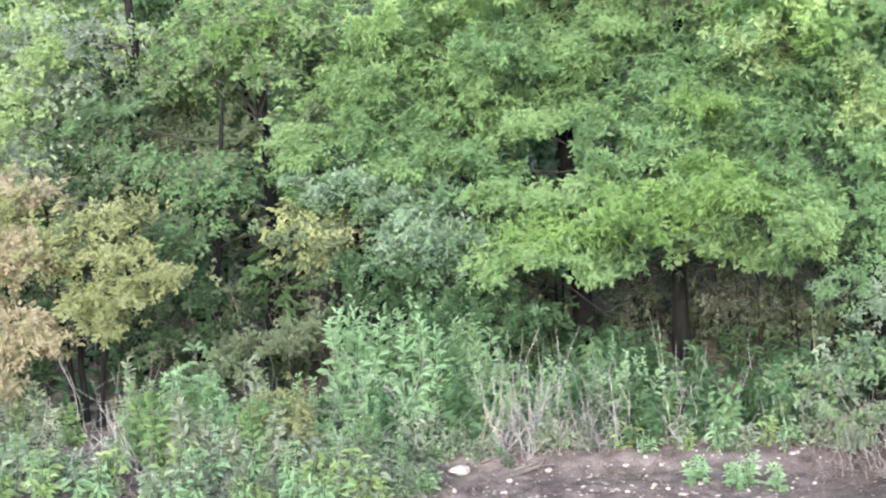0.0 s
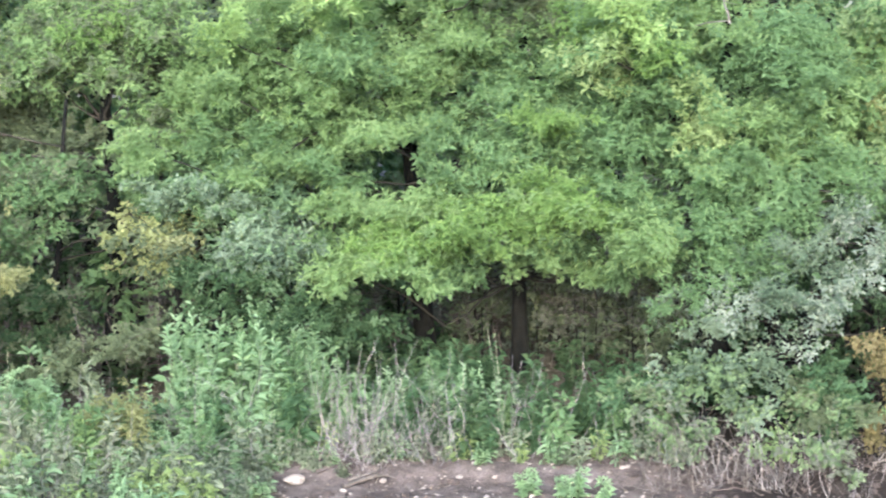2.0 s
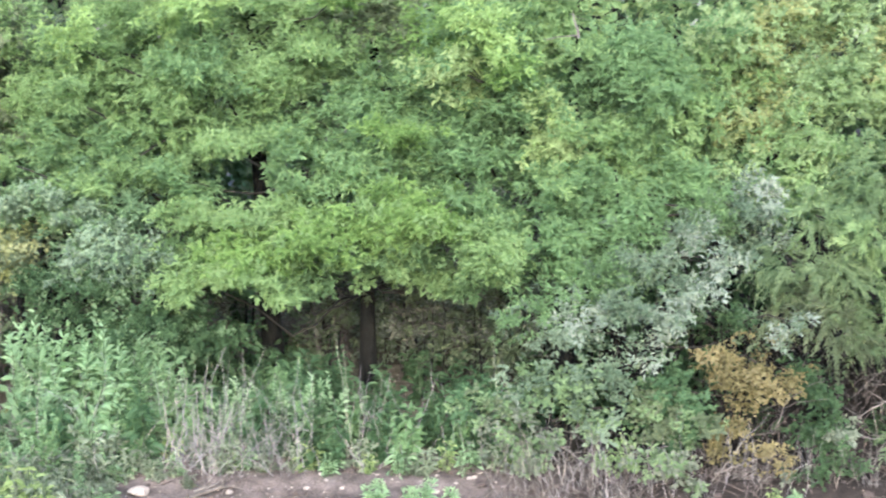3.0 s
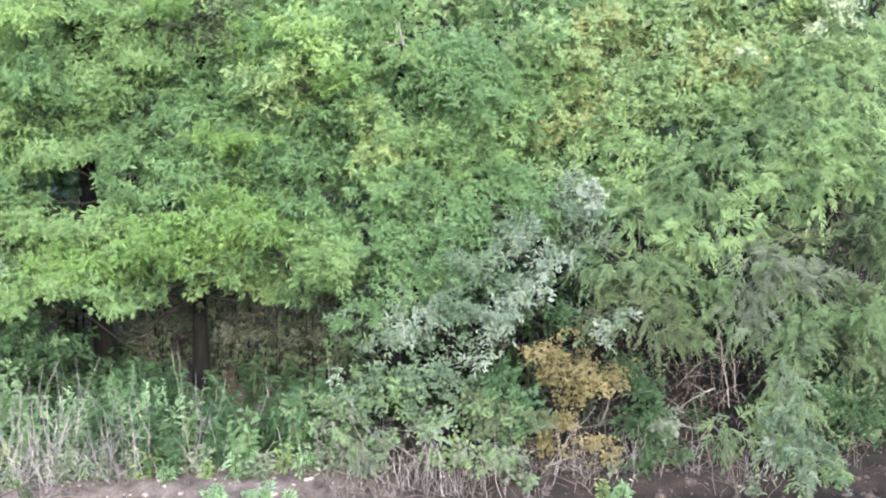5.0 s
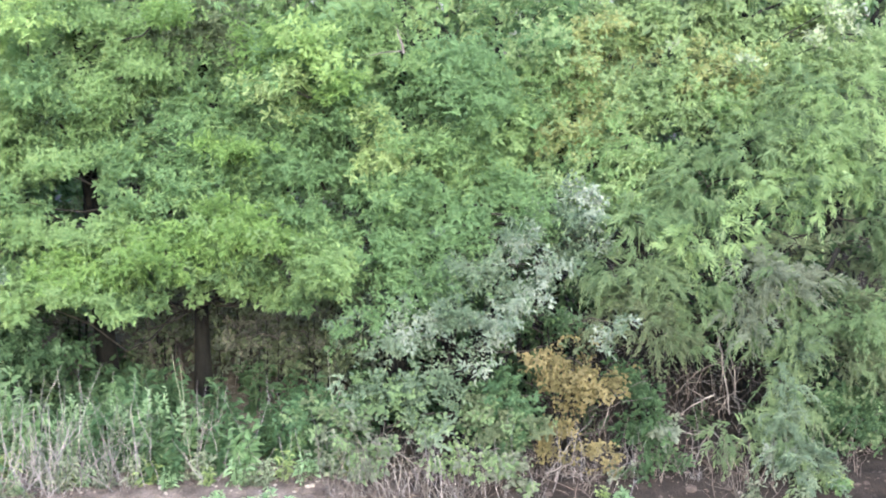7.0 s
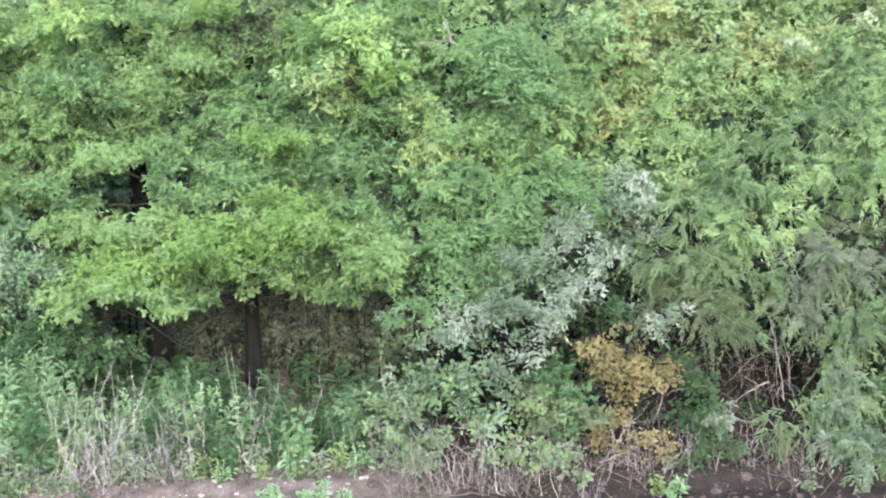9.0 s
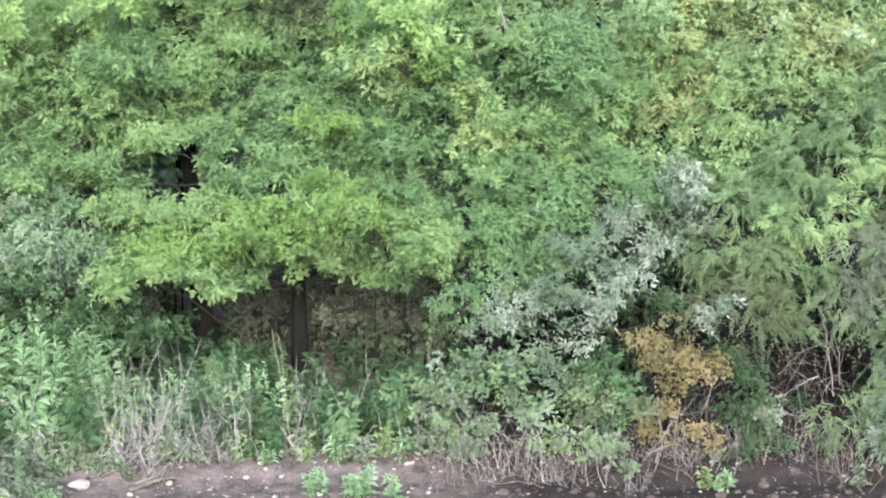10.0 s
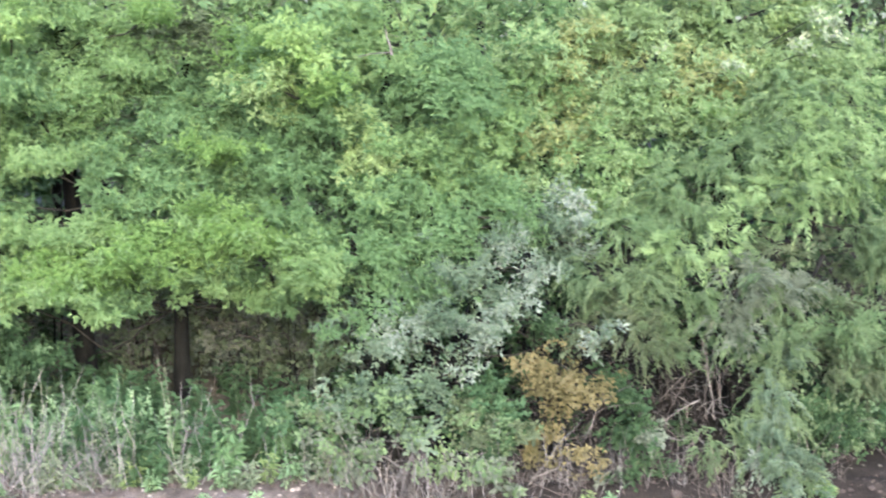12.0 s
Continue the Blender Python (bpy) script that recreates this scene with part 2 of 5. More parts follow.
def sprays(soup, rng, base, way, reach, count, leaf, ratio, droop, slot=0, flat=0.5, plain=False):
    """Leafy twigs: count leaves along each twig that starts at base and runs along way, bending down."""
    s = len(base)
    way = unit(way)
    reach = reach * rng.uniform(0.6, 1.25, s)
    k = (np.arange(count) + 0.6) / count
    k = np.clip(k[None] + rng.normal(0, 0.05, (s, count)), 0.03, 1.02)
    side = unit(np.cross(way, rng.normal(0, 0.5, (s, 3)) + [0, 0, 1]))
    sign = np.where(np.arange(count) % 2, 1.0, -1.0)[None, :, None] * np.ones((s, 1, 1))
    pos = base[:, None] + way[:, None] * (reach[:, None] * k)[..., None]
    pos[..., 2] -= droop * reach[:, None] * k**2
    ahead = way[:, None] * 0.75 + side[:, None] * sign * 0.8 + rng.normal(0, 0.3, (s, count, 3))
    ahead[..., 2] -= droop * (0.5 + k)
    normal = rng.normal(0, flat * 0.6, (s, count, 3)) + [0, -0.8, 0.9]
    m = s * count
    size = leaf * rng.uniform(0.65, 1.25, m)
    leaves(soup, pos.reshape(m, 3), ahead.reshape(m, 3), normal.reshape(m, 3), size, size * ratio * rng.uniform(0.8, 1.2, m), slot, 0.12, plain)
    return pos[:, -1]


def fronds(soup, rng, base, way, reach, count, leaf, ratio, droop, slot=0, flat=0.5):
    """Cedar sprays: flat plumes that taper to a tip, with scale-leaved branchlets on both sides."""
    s = len(base)
    way = unit(way)
    reach = reach * rng.uniform(0.55, 1.3, s)
    face = unit(rng.normal(0, 0.45 * flat, (s, 3)) + way * 0.3 + [0, -0.7, 0.65])
    side = unit(np.cross(face, way))
    k = np.clip((np.arange(count) + 0.5)[None] / count + rng.normal(0, 0.025, (s, count)), 0.02, 1.0)
    sign = np.where(np.arange(count) % 2, 1.0, -1.0)[None, :, None] * np.ones((s, 1, 1))
    pos = base[:, None] + way[:, None] * (reach[:, None] * k)[..., None]
    pos[..., 2] -= droop * reach[:, None] * k**2
    ahead = way[:, None] * 0.85 + side[:, None] * sign * (0.75 - 0.35 * k)[..., None] + rng.normal(0, 0.16, (s, count, 3))
    ahead[..., 2] -= droop * (0.4 + 1.1 * k)
    normal = face[:, None] + rng.normal(0, 0.2, (s, count, 3))
    m = s * count
    size = leaf * ((1.15 - 0.7 * k) * rng.uniform(0.7, 1.2, (s, count))).reshape(m)
    leaves(soup, pos.reshape(m, 3), ahead.reshape(m, 3), normal.reshape(m, 3), size, size * ratio * rng.uniform(0.8, 1.2, m), slot, 0.18)


def tufts(soup, rng, base, way, reach, count, leaf, ratio, droop, slot=0, flat=0.5):
    """Shoot tips: count leaves fanned round each tip, most of them turned to the open side of the crown, like an open hand."""
    s = len(base)
    way = unit(way)
    face = unit(way * 0.55 + [0, -0.62, 0.62] + rng.normal(0, 0.42 * flat + 0.1, (s, 3)))
    across = unit(np.cross(face, rng.normal(0, 1, (s, 3))))
    up = np.cross(face, across)
    turn = (np.arange(count) * 2.4)[None] + rng.uniform(0, 6.28, (s, 1)) + rng.normal(0, 0.3, (s, count))
    out = across[:, None] * np.cos(turn)[..., None] + up[:, None] * np.sin(turn)[..., None]
    k = np.clip((np.arange(count)[None] + rng.uniform(0, 1, (s, count))) / count, 0, 1)
    span = reach * rng.uniform(0.5, 1.2, (s, 1))
    pos = base[:, None] + way[:, None] * (span * (k - 0.5))[..., None] + out * (leaf * 0.12) + rng.normal(0, leaf * 0.22, (s, count, 3))
    ahead = out * 0.9 + face[:, None] * rng.uniform(-0.1, 0.5, (s, count, 1)) + way[:, None] * 0.45
    ahead[..., 2] -= droop * rng.uniform(0.3, 1.1, (s, count))
    normal = face[:, None] + rng.normal(0, flat * 0.42, (s, count, 3))
    m = s * count
    size = leaf * rng.uniform(0.55, 1.2, m)
    leaves(soup, pos.reshape(m, 3), ahead.reshape(m, 3), normal.reshape(m, 3), size, size * ratio * rng.uniform(0.8, 1.2, m), slot, 0.12)


HABIT = {  # twig reach, leaves a twig, leaf length, leaf width to length, droop, twigs per square metre of bough, leaf tumble, fanned
    "broad": (0.14, 11, 0.061, 0.50, 0.35, 166, 0.6, True),
    "willow": (0.14, 11, 0.059, 0.47, 0.4, 172, 0.75, True),
    "small": (0.14, 11, 0.056, 0.55, 0.3, 150, 0.7, True),
    "round": (0.14, 9, 0.056, 0.64, 0.3, 140, 0.75, True),
    "cedar": (0.26, 18, 0.085, 0.26, 0.55, 95, 0.7, "frond"),
    "hang": (0.13, 9, 0.054, 0.42, 0.45, 125, 0.9, True),
    "back": (0.36, 8, 0.13, 0.50, 0.40, 22, 0.6, False),
    "ochre": (0.12, 8, 0.045, 0.60, 0.3, 250, 0.8, True),
    "specks": (0.3, 3, 0.058, 0.7, 0.5, 20, 0.8, True),
    "sparse": (0.18, 7, 0.062, 0.65, 0.35, 70, 0.8, True),
}


# openings between the boughs: centre and half sizes
OPENINGS = np.array([
    (-1.97, 16.3, 2.38, 0.19, 0.8, 0.1), (-1.95, 16.4, 3.73, 0.07, 0.8, 0.15), (1.88, 16.0, 3.10, 0.06, 0.5, 0.08), (0.57, 15.9, 2.00, 0.08, 0.5, 0.2),
    (0.90, 15.7, 2.15, 0.035, 0.3, 0.11), (-0.25, 16.3, 1.2, 0.62, 1.3, 0.28), (-1.33, 16.3, 0.95, 0.32, 1.3, 0.34), (2.08, 15.3, 1.36, 0.09, 0.5, 0.14), (3.62, 15.3, 0.78, 0.36, 0.5, 0.32), (4.68, 15.3, 0.92, 0.13, 0.4, 0.24), (3.98, 15.3, 0.75, 0.1, 0.35, 0.26),
    (-6.33, 16.3, 3.5, 0.1, 0.75, 0.5), (-5.02, 16.4, 3.02, 0.09, 0.9, 0.24), (-5.28, 16.4, 1.6, 0.12, 0.7, 0.36), (-6.12, 15.6, 0.72, 0.3, 0.7, 0.36),
])


def bough(rng, wood, soups, slot, lobe, habit, root, density=1.0, stray=0.22, foot=(0, 0, 0)):
    """One leafy bough: a limb from root, branchlets through an uneven mass, and flat sprays of leaves on them, some in the tree's other shade."""
    x, y, z, rx, ry, rz = lobe[:6]
    c, r = np.array([x, y, z]), np.array([rx, ry, rz])
    reach, count, leaf, ratio, droop, per, flat, fanned = HABIT[habit]
    area = 4 * math.pi * ((rx * ry) ** 1.6 / 3 + (rx * rz) ** 1.6 / 3 + (ry * rz) ** 1.6 / 3) ** (1 / 1.6)
    m = max(5, int(area * 5.0))
    d = unit(rng.normal(0, 1, (m, 3)))
    seed = rng.uniform(0, 50, 3)
    bump = np.array([noise.noise(Vector(q * 1.7 + seed)) for q in d])
    tips = c + d * r * (0.78 + 0.55 * bump)[:, None] * rng.uniform(0.68, 1.08, m)[:, None]
    size = float(np.mean(r))
    wr = 0.006 + 0.009 * size
    p = limb(rng, root, c, 7, 0.08 * size, 0.10)
    tube(wood, p, np.linspace(wr * 1.6, wr * 0.8, 7), 5)
    for q in tips[:: 2]:
        s = p[rng.integers(4, 7)]
        b = limb(rng, s, q, 4, 0.05 * size, 0.12)
        tube(wood, b, np.linspace(wr * 0.55, 0.003, 4), 3)
    n = int(area * per * density)
    pick = rng.integers(0, m, n)
    base = tips[pick] + rng.normal(0, 0.11, (n, 3)) * np.minimum(1.0, r / 0.35) * [1.1, 1.1, 0.8]
    way = unit((base - c) / r) * [0.85, 0.85, 0.75] + rng.normal(0, 0.58, (n, 3)) * [1, 1, 0.8] + [0, 0, 0.05]
    spot = (base + foot)[:, None] - OPENINGS[None, :, :3]
    keep = ((spot / OPENINGS[None, :, 3:]) ** 2).sum(-1).min(1) > 1
    keep &= (way[:, 1] < 0.25) | (rng.uniform(0, 1, n) < 0.15)  # the side towards the wood is thinner
    base, way, n = base[keep], way[keep], int(keep.sum())
    start = base - unit(way) * reach * 0.5
    mixed = rng.uniform(0, 1, n) < stray
    for soup, own in ((soups[0], ~mixed), (soups[1], mixed)):
        if fanned and own.any():
            (fronds if fanned == "frond" else tufts)(soup, rng, base[own], way[own], reach, count, leaf, ratio, droop, slot, flat)
        elif own.any():
            sprays(soup, rng, start[own], way[own], reach, count, leaf, ratio, droop, slot, flat, habit == "back")


def ground_z(x, y):
    """Height of the earth: a level strip in front, then a bank that climbs into the wood."""
    up = max(0.0, y - 15.0)
    z = 0.16 * up if up < 9 else 1.44 + 0.03 * (up - 9)
    z -= 0.012 * max(0.0, 14.0 - y) if y > 4 else 0.12
    k = 1.0 if abs(x) < 25 and 8 < y < 32 else 0.3
    lip = min(1.0, max(0.0, (y - 14.45) / 0.45))
    z += k * 0.13 * (lip * lip * (3 - 2 * lip) - 0.5) if 4 < y < 32 else 0.0
    if k == 1.0 and y < 15.3:
        z += 0.022 * noise.noise(Vector((x * 6.5, y * 6.5, 11))) + 0.012 * noise.noise(Vector((x * 15.0, y * 15.0, 5)))
    return z + k * (0.05 * noise.noise(Vector((x * 0.7, y * 0.7, 3))) + 0.025 * noise.noise(Vector((x * 2.6, y * 2.6, 7))))


def woody(name, seed, foot, radius, height, lobes, habit, label, category, stems=1, lean=(0, 0), density=1.0, second="", stray=0.22):
    """A tree or shrub: trunk or stems, limbs, and a crown of leafy boughs in the lobes' colours."""
    rng = np.random.default_rng(seed)
    fx, fy = foot
    gz = ground_z(fx, fy)
    root = tagged(new(name), label, category)
    root.location = (fx, fy, gz)
    o = np.array([fx, fy, gz])
    spines = []
    for i in range(stems):
        a = i * 2.4 + seed
        spread = 0.0 if stems == 1 else 0.10
        b = np.array([math.cos(a) * spread, math.sin(a) * spread, -0.12])
        t = np.array([lean[0] + math.cos(a) * spread * height * 1.6, lean[1] + math.sin(a) * spread * height * 1.2, height])
        p = limb(rng, b, t, 11, 0, 0.014)
        rr = np.linspace(1, 0.35, 11) * radius
        rr[:2] *= (1.45, 1.12)
        s = Soup()
        tube(s, p, rr, 9)
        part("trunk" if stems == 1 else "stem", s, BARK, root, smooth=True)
        spines.append(p)
    crown = {}
    tally = [q[6] for q in lobes]
    second = second or max(sorted(set(tally)), key=tally.count)
    if stems == 1 and habit != "back":  # the crown's top, over the trunk's end
        tx, ty, top = fx + lean[0], fy + lean[1], gz + height
        lobes = [*lobes, (tx, ty, top - 0.05, 0.7, 0.7, 0.5, second, "back"), (tx - 0.6, ty + 0.3, top - 0.5, 0.7, 0.7, 0.5, second, "back"), (tx + 0.6, ty + 0.4, top - 0.6, 0.7, 0.7, 0.5, second, "back")]
    for q in lobes:
        lobe = (q[0] - fx, q[1] - fy, q[2] - gz, *q[3:6])
        sp = spines[rng.integers(0, stems)]
        h = np.clip((lobe[2] - (0.4 if q[2] > 2.6 else 0.03) * math.hypot(lobe[0], lobe[1])) / height, 0.08, 0.97)
        at = sp[int(round(h * 10))]
        wood = Soup()
        bough(rng, wood, [crown.setdefault(q[6], Soup()), crown.setdefault(second, Soup())], 0, lobe, q[7] if len(q) > 7 else habit if q[2] < 4.38 or habit == "cedar" else "back", at, density * (1.0 if q[2] < 4.38 else 0.6), stray, o)
        part("limb", wood, BRANCH, root, smooth=True)
    for tint, s in crown.items():
        part("crown", s, LEAF[tint], root, LEAF[tint].name.replace("_", " ") + "s")
    return root


# ---- the ground ----
def lay_ground():
    xs = np.concatenate([np.linspace(-900, -20, 12), np.linspace(-12, -8, 20), np.linspace(-7.9, 6.5, 300), np.linspace(6.7, 10, 16), np.linspace(20, 900, 12)])
    ys = np.concatenate([np.linspace(-900, -10, 10), np.linspace(0, 11, 12), np.linspace(11.5, 13.3, 12), np.linspace(13.4, 15.4, 66), np.linspace(15.55, 26, 60), np.linspace(30, 900, 14)])
    v = np.array([(x, y, ground_z(x, y)) for y in ys for x in xs])
    i, j = np.meshgrid(np.arange(len(ys) - 1), np.arange(len(xs) - 1), indexing="ij")
    w = len(xs)
    s = Soup()
    s.add(v, np.stack([i * w + j, i * w + j + 1, (i + 1) * w + j + 1, (i + 1) * w + j], -1))
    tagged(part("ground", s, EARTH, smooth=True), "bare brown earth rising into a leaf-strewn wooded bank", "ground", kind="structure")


lay_ground()

# ---- the trees ----
woody("broadleaf_tree", 1, (-1.86, 17.1), 0.105, 5.6, [
    (-3.39, 16.6, 3.64, 0.69, 0.6, 0.53, "light"), (-2.87, 16.4, 3.07, 0.78, 0.6, 0.47, "light"), (-3.5, 16.4, 2.7, 0.68, 0.6, 0.42, "mid"),
    (-2, 16.6, 3.23, 0.63, 0.6, 0.4, "light"), (-2.65, 17, 3.98, 0.92, 0.7, 0.49, "light"), (-1.5, 16.8, 3.76, 0.59, 0.6, 0.48, "light"),
    (-2.85, 16.3, 2.65, 0.47, 0.5, 0.31, "light"), (-1.25, 16.5, 2.79, 0.58, 0.5, 0.37, "mid"), (-3.47, 17, 4.46, 0.87, 0.5, 0.32, "light"), (-2.01, 17, 4.51, 0.87, 0.5, 0.32, "mid"),
    (-1.81, 16.5, 2.86, 0.5, 0.4, 0.18, "mid"), (-1.48, 16.2, 2.26, 0.28, 0.35, 0.2, "light")] + [(-2.09, 16.1, 2.04, 0.41, 0.35, 0.16, "light"), (-3.92, 16.8, 3.11, 0.53, 0.6, 0.48, "light"), (-4.23, 16.7, 2.31, 0.58, 0.5, 0.32, "mid"),
    (-1.42, 16.1, 3.63, 0.18, 0.25, 0.11, "light"),
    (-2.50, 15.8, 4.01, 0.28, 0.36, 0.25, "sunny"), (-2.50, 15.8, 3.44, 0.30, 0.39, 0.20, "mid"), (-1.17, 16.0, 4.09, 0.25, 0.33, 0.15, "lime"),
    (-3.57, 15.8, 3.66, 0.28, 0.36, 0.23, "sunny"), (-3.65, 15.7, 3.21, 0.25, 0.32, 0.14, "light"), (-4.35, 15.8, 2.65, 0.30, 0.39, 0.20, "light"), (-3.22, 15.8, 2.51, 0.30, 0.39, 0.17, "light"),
], "willow", "tall light-green broadleaf tree with a dark trunk on the bank", "tree", lean=(-0.45, 0))
woody("broadleaf_tree", 2, (-0.98, 17.3), 0.08, 5.0, [
    (-2.4, 15.8, 1.66, 0.43, 0.45, 0.18, "light"), (-1.88, 15.7, 1.8, 0.55, 0.5, 0.27, "lime"), (-1.22, 15.6, 1.97, 0.5, 0.5, 0.27, "lime"),
    (-0.78, 15.7, 2.17, 0.55, 0.5, 0.25, "lime"), (-0.24, 15.7, 2.2, 0.5, 0.5, 0.22, "lime"), (0.21, 15.6, 2.06, 0.27, 0.4, 0.3, "light"),
    (-0.45, 16.1, 1.86, 0.56, 0.4, 0.14, "mid"), (0.17, 15.9, 1.68, 0.33, 0.35, 0.14, "mid"), (-0.7, 16.2, 1.68, 0.22, 0.3, 0.12, "light"), (-0.95, 16.0, 1.66, 0.17, 0.2, 0.12, "light"), (-0.38, 16.2, 1.62, 0.28, 0.3, 0.14, "light"), (-0.02, 16.1, 1.52, 0.2, 0.25, 0.14, "mid"), (-1.4, 15.9, 1.64, 0.35, 0.35, 0.15, "mid"), (-0.88, 16.4, 2.57, 0.68, 0.5, 0.31, "mid"), (-0.75, 16.8, 3.24, 0.59, 0.6, 0.53, "mid"),
    (-0.93, 17, 3.93, 0.7, 0.6, 0.49, "dull"), (-0.93, 17, 4.46, 0.7, 0.5, 0.32, "mid")] + [(-0.63, 15.8, 2.97, 0.3, 0.3, 0.13, "lime"),
    (-2.19, 15.4, 1.61, 0.29, 0.38, 0.13, "light"), (-1.66, 15.3, 1.54, 0.23, 0.30, 0.13, "light"), (-2.53, 15.5, 1.49, 0.21, 0.27, 0.10, "light"), (0.20, 15.4, 1.90, 0.23, 0.29, 0.29, "light"),
    ] + [(-2.57, 16.0, 2.39, 0.28, 0.36, 0.20, "mid"), (-2.16, 15.9, 2.72, 0.30, 0.39, 0.15, "light"), (-1.73, 15.9, 2.64, 0.20, 0.26, 0.14, "mid"), (-1.58, 15.9, 2.44, 0.15, 0.20, 0.12, "mid"),
    (-2.49, 15.8, 2.14, 0.30, 0.39, 0.13, "light"), (-2.02, 15.7, 2.10, 0.30, 0.39, 0.12, "light"), (-2.49, 15.9, 1.88, 0.25, 0.33, 0.15, "mid"), (-1.63, 15.8, 2.21, 0.20, 0.26, 0.13, "light"),
], "broad", "broadleaf tree with a low lime-green spreading bough", "tree")
woody("broadleaf_tree", 3, (0.9, 17.2), 0.09, 5.4, [
    (-0.07, 16.4, 3.75, 0.52, 0.5, 0.42, "lime"), (-0.26, 16.1, 3.39, 0.31, 0.4, 0.23, "pale"), (0.2, 16.2, 3.24, 0.52, 0.5, 0.41, "mid"),
    (0.7, 16, 2.97, 0.31, 0.4, 0.31, "pale"), (0.76, 16.6, 3.77, 0.63, 0.6, 0.53, "light"), (0.05, 16.2, 2.68, 0.67, 0.5, 0.31, "mid"),
    (1.37, 16.4, 3.41, 0.63, 0.6, 0.52, "mid"), (0.91, 16, 2.55, 0.51, 0.5, 0.36, "mid"), (0.8, 15.7, 1.96, 0.45, 0.4, 0.3, "mid"),
    (1.46, 16.1, 2.75, 0.56, 0.5, 0.41, "light"), (0.44, 16.9, 4.4, 0.91, 0.5, 0.32, "light")] + [(0.56, 16.1, 2.34, 0.46, 0.5, 0.31, "mid"), (1.25, 15.9, 2.26, 0.56, 0.5, 0.3, "mid"), (1.85, 16, 2.41, 0.46, 0.5, 0.36, "mid"), (1.93, 16.4, 3.05, 0.47, 0.5, 0.47, "light"),
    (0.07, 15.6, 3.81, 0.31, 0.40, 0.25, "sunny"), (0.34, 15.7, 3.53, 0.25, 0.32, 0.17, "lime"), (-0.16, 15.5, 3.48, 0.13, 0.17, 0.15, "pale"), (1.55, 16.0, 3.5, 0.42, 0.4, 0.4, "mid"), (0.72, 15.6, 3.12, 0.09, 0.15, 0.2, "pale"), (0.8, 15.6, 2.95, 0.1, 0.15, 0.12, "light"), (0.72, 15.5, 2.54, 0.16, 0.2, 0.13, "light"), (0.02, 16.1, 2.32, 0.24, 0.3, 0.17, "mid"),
], "broad", "bushy green broadleaf tree with pale shoot tips", "tree")
SILVER_TIPS = [
    (2.42, 15.7, 2.47, 0.20, 0.26, 0.15, "silver"), (2.61, 15.6, 2.22, 0.17, 0.22, 0.15, "silver"), (2.71, 15.6, 2.07, 0.12, 0.15, 0.11, "silver"), (2.29, 15.7, 2.32, 0.20, 0.26, 0.17, "sage"),
    (1.92, 15.4, 2.09, 0.20, 0.25, 0.15, "silver"), (1.72, 15.4, 2.11, 0.18, 0.23, 0.11, "sage"), (2.11, 15.3, 1.89, 0.19, 0.25, 0.14, "silver"), (1.51, 15.3, 1.85, 0.24, 0.32, 0.18, "sage"),
    (1.94, 15.1, 1.62, 0.21, 0.27, 0.16, "silver"), (1.63, 15.0, 1.48, 0.21, 0.27, 0.17, "silver"), (1.25, 15.1, 1.47, 0.24, 0.31, 0.17, "sage"), (1.00, 15.1, 1.33, 0.19, 0.25, 0.16, "silver"),
    (1.59, 15.0, 1.24, 0.14, 0.19, 0.16, "silver"),
]
SILVER_BODY = [
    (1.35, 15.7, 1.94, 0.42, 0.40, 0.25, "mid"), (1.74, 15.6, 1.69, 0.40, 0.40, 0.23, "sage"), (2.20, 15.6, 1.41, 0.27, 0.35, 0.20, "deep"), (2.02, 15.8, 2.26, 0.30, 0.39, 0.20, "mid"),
    (2.38, 15.8, 2.06, 0.25, 0.33, 0.25, "sage"),
    (0.52, 15.3, 1.36, 0.24, 0.32, 0.18, "mid"), (0.82, 15.3, 1.55, 0.29, 0.38, 0.19, "mid"), (1.24, 15.0, 1.09, 0.21, 0.27, 0.19, "sage"), (1.49, 15.0, 1.04, 0.11, 0.15, 0.11, "silver"),
    (2.71, 15.1, 1.39, 0.15, 0.20, 0.16, "silver"), (2.64, 15.1, 1.21, 0.09, 0.11, 0.10, "silver"), (1.12, 15.4, 1.74, 0.29, 0.38, 0.20, "mid"), (1.14, 15.0, 0.85, 0.19, 0.25, 0.19, "sage"),
    (0.71, 15.2, 1.22, 0.21, 0.28, 0.15, "sage"),
]
woody("silver_shrub", 4, (1.5, 16.0), 0.05, 2.4, SILVER_TIPS + SILVER_BODY, "hang", "shrub with silvery grey-green leaves hanging over the bank", "shrub", stems=3, second="sage", stray=0.25)
woody("orange_shrub", 5, (2.35, 15.5), 0.016, 1.2, [
    (2.24, 15.3, 1.04, 0.24, 0.32, 0.19, "orange"), (2.53, 15.2, 0.93, 0.27, 0.35, 0.22, "orange"), (2.30, 15.2, 0.80, 0.24, 0.31, 0.19, "orange"), (2.71, 15.1, 0.81, 0.13, 0.17, 0.12, "orange"),
    (2.09, 15.3, 0.94, 0.15, 0.19, 0.17, "orange"), (2.29, 15.1, 0.54, 0.18, 0.24, 0.16, "orange"), (2.10, 15.0, 0.39, 0.12, 0.16, 0.11, "orange"), (2.56, 14.9, 0.30, 0.16, 0.21, 0.14, "orange"),
    (2.47, 15.3, 1.24, 0.19, 0.25, 0.11, "dull"), (2.19, 14.9, 0.31, 0.16, 0.21, 0.11, "orange"),
], "ochre", "small shrub with orange-brown autumn leaves", "shrub", stems=5, density=0.42)
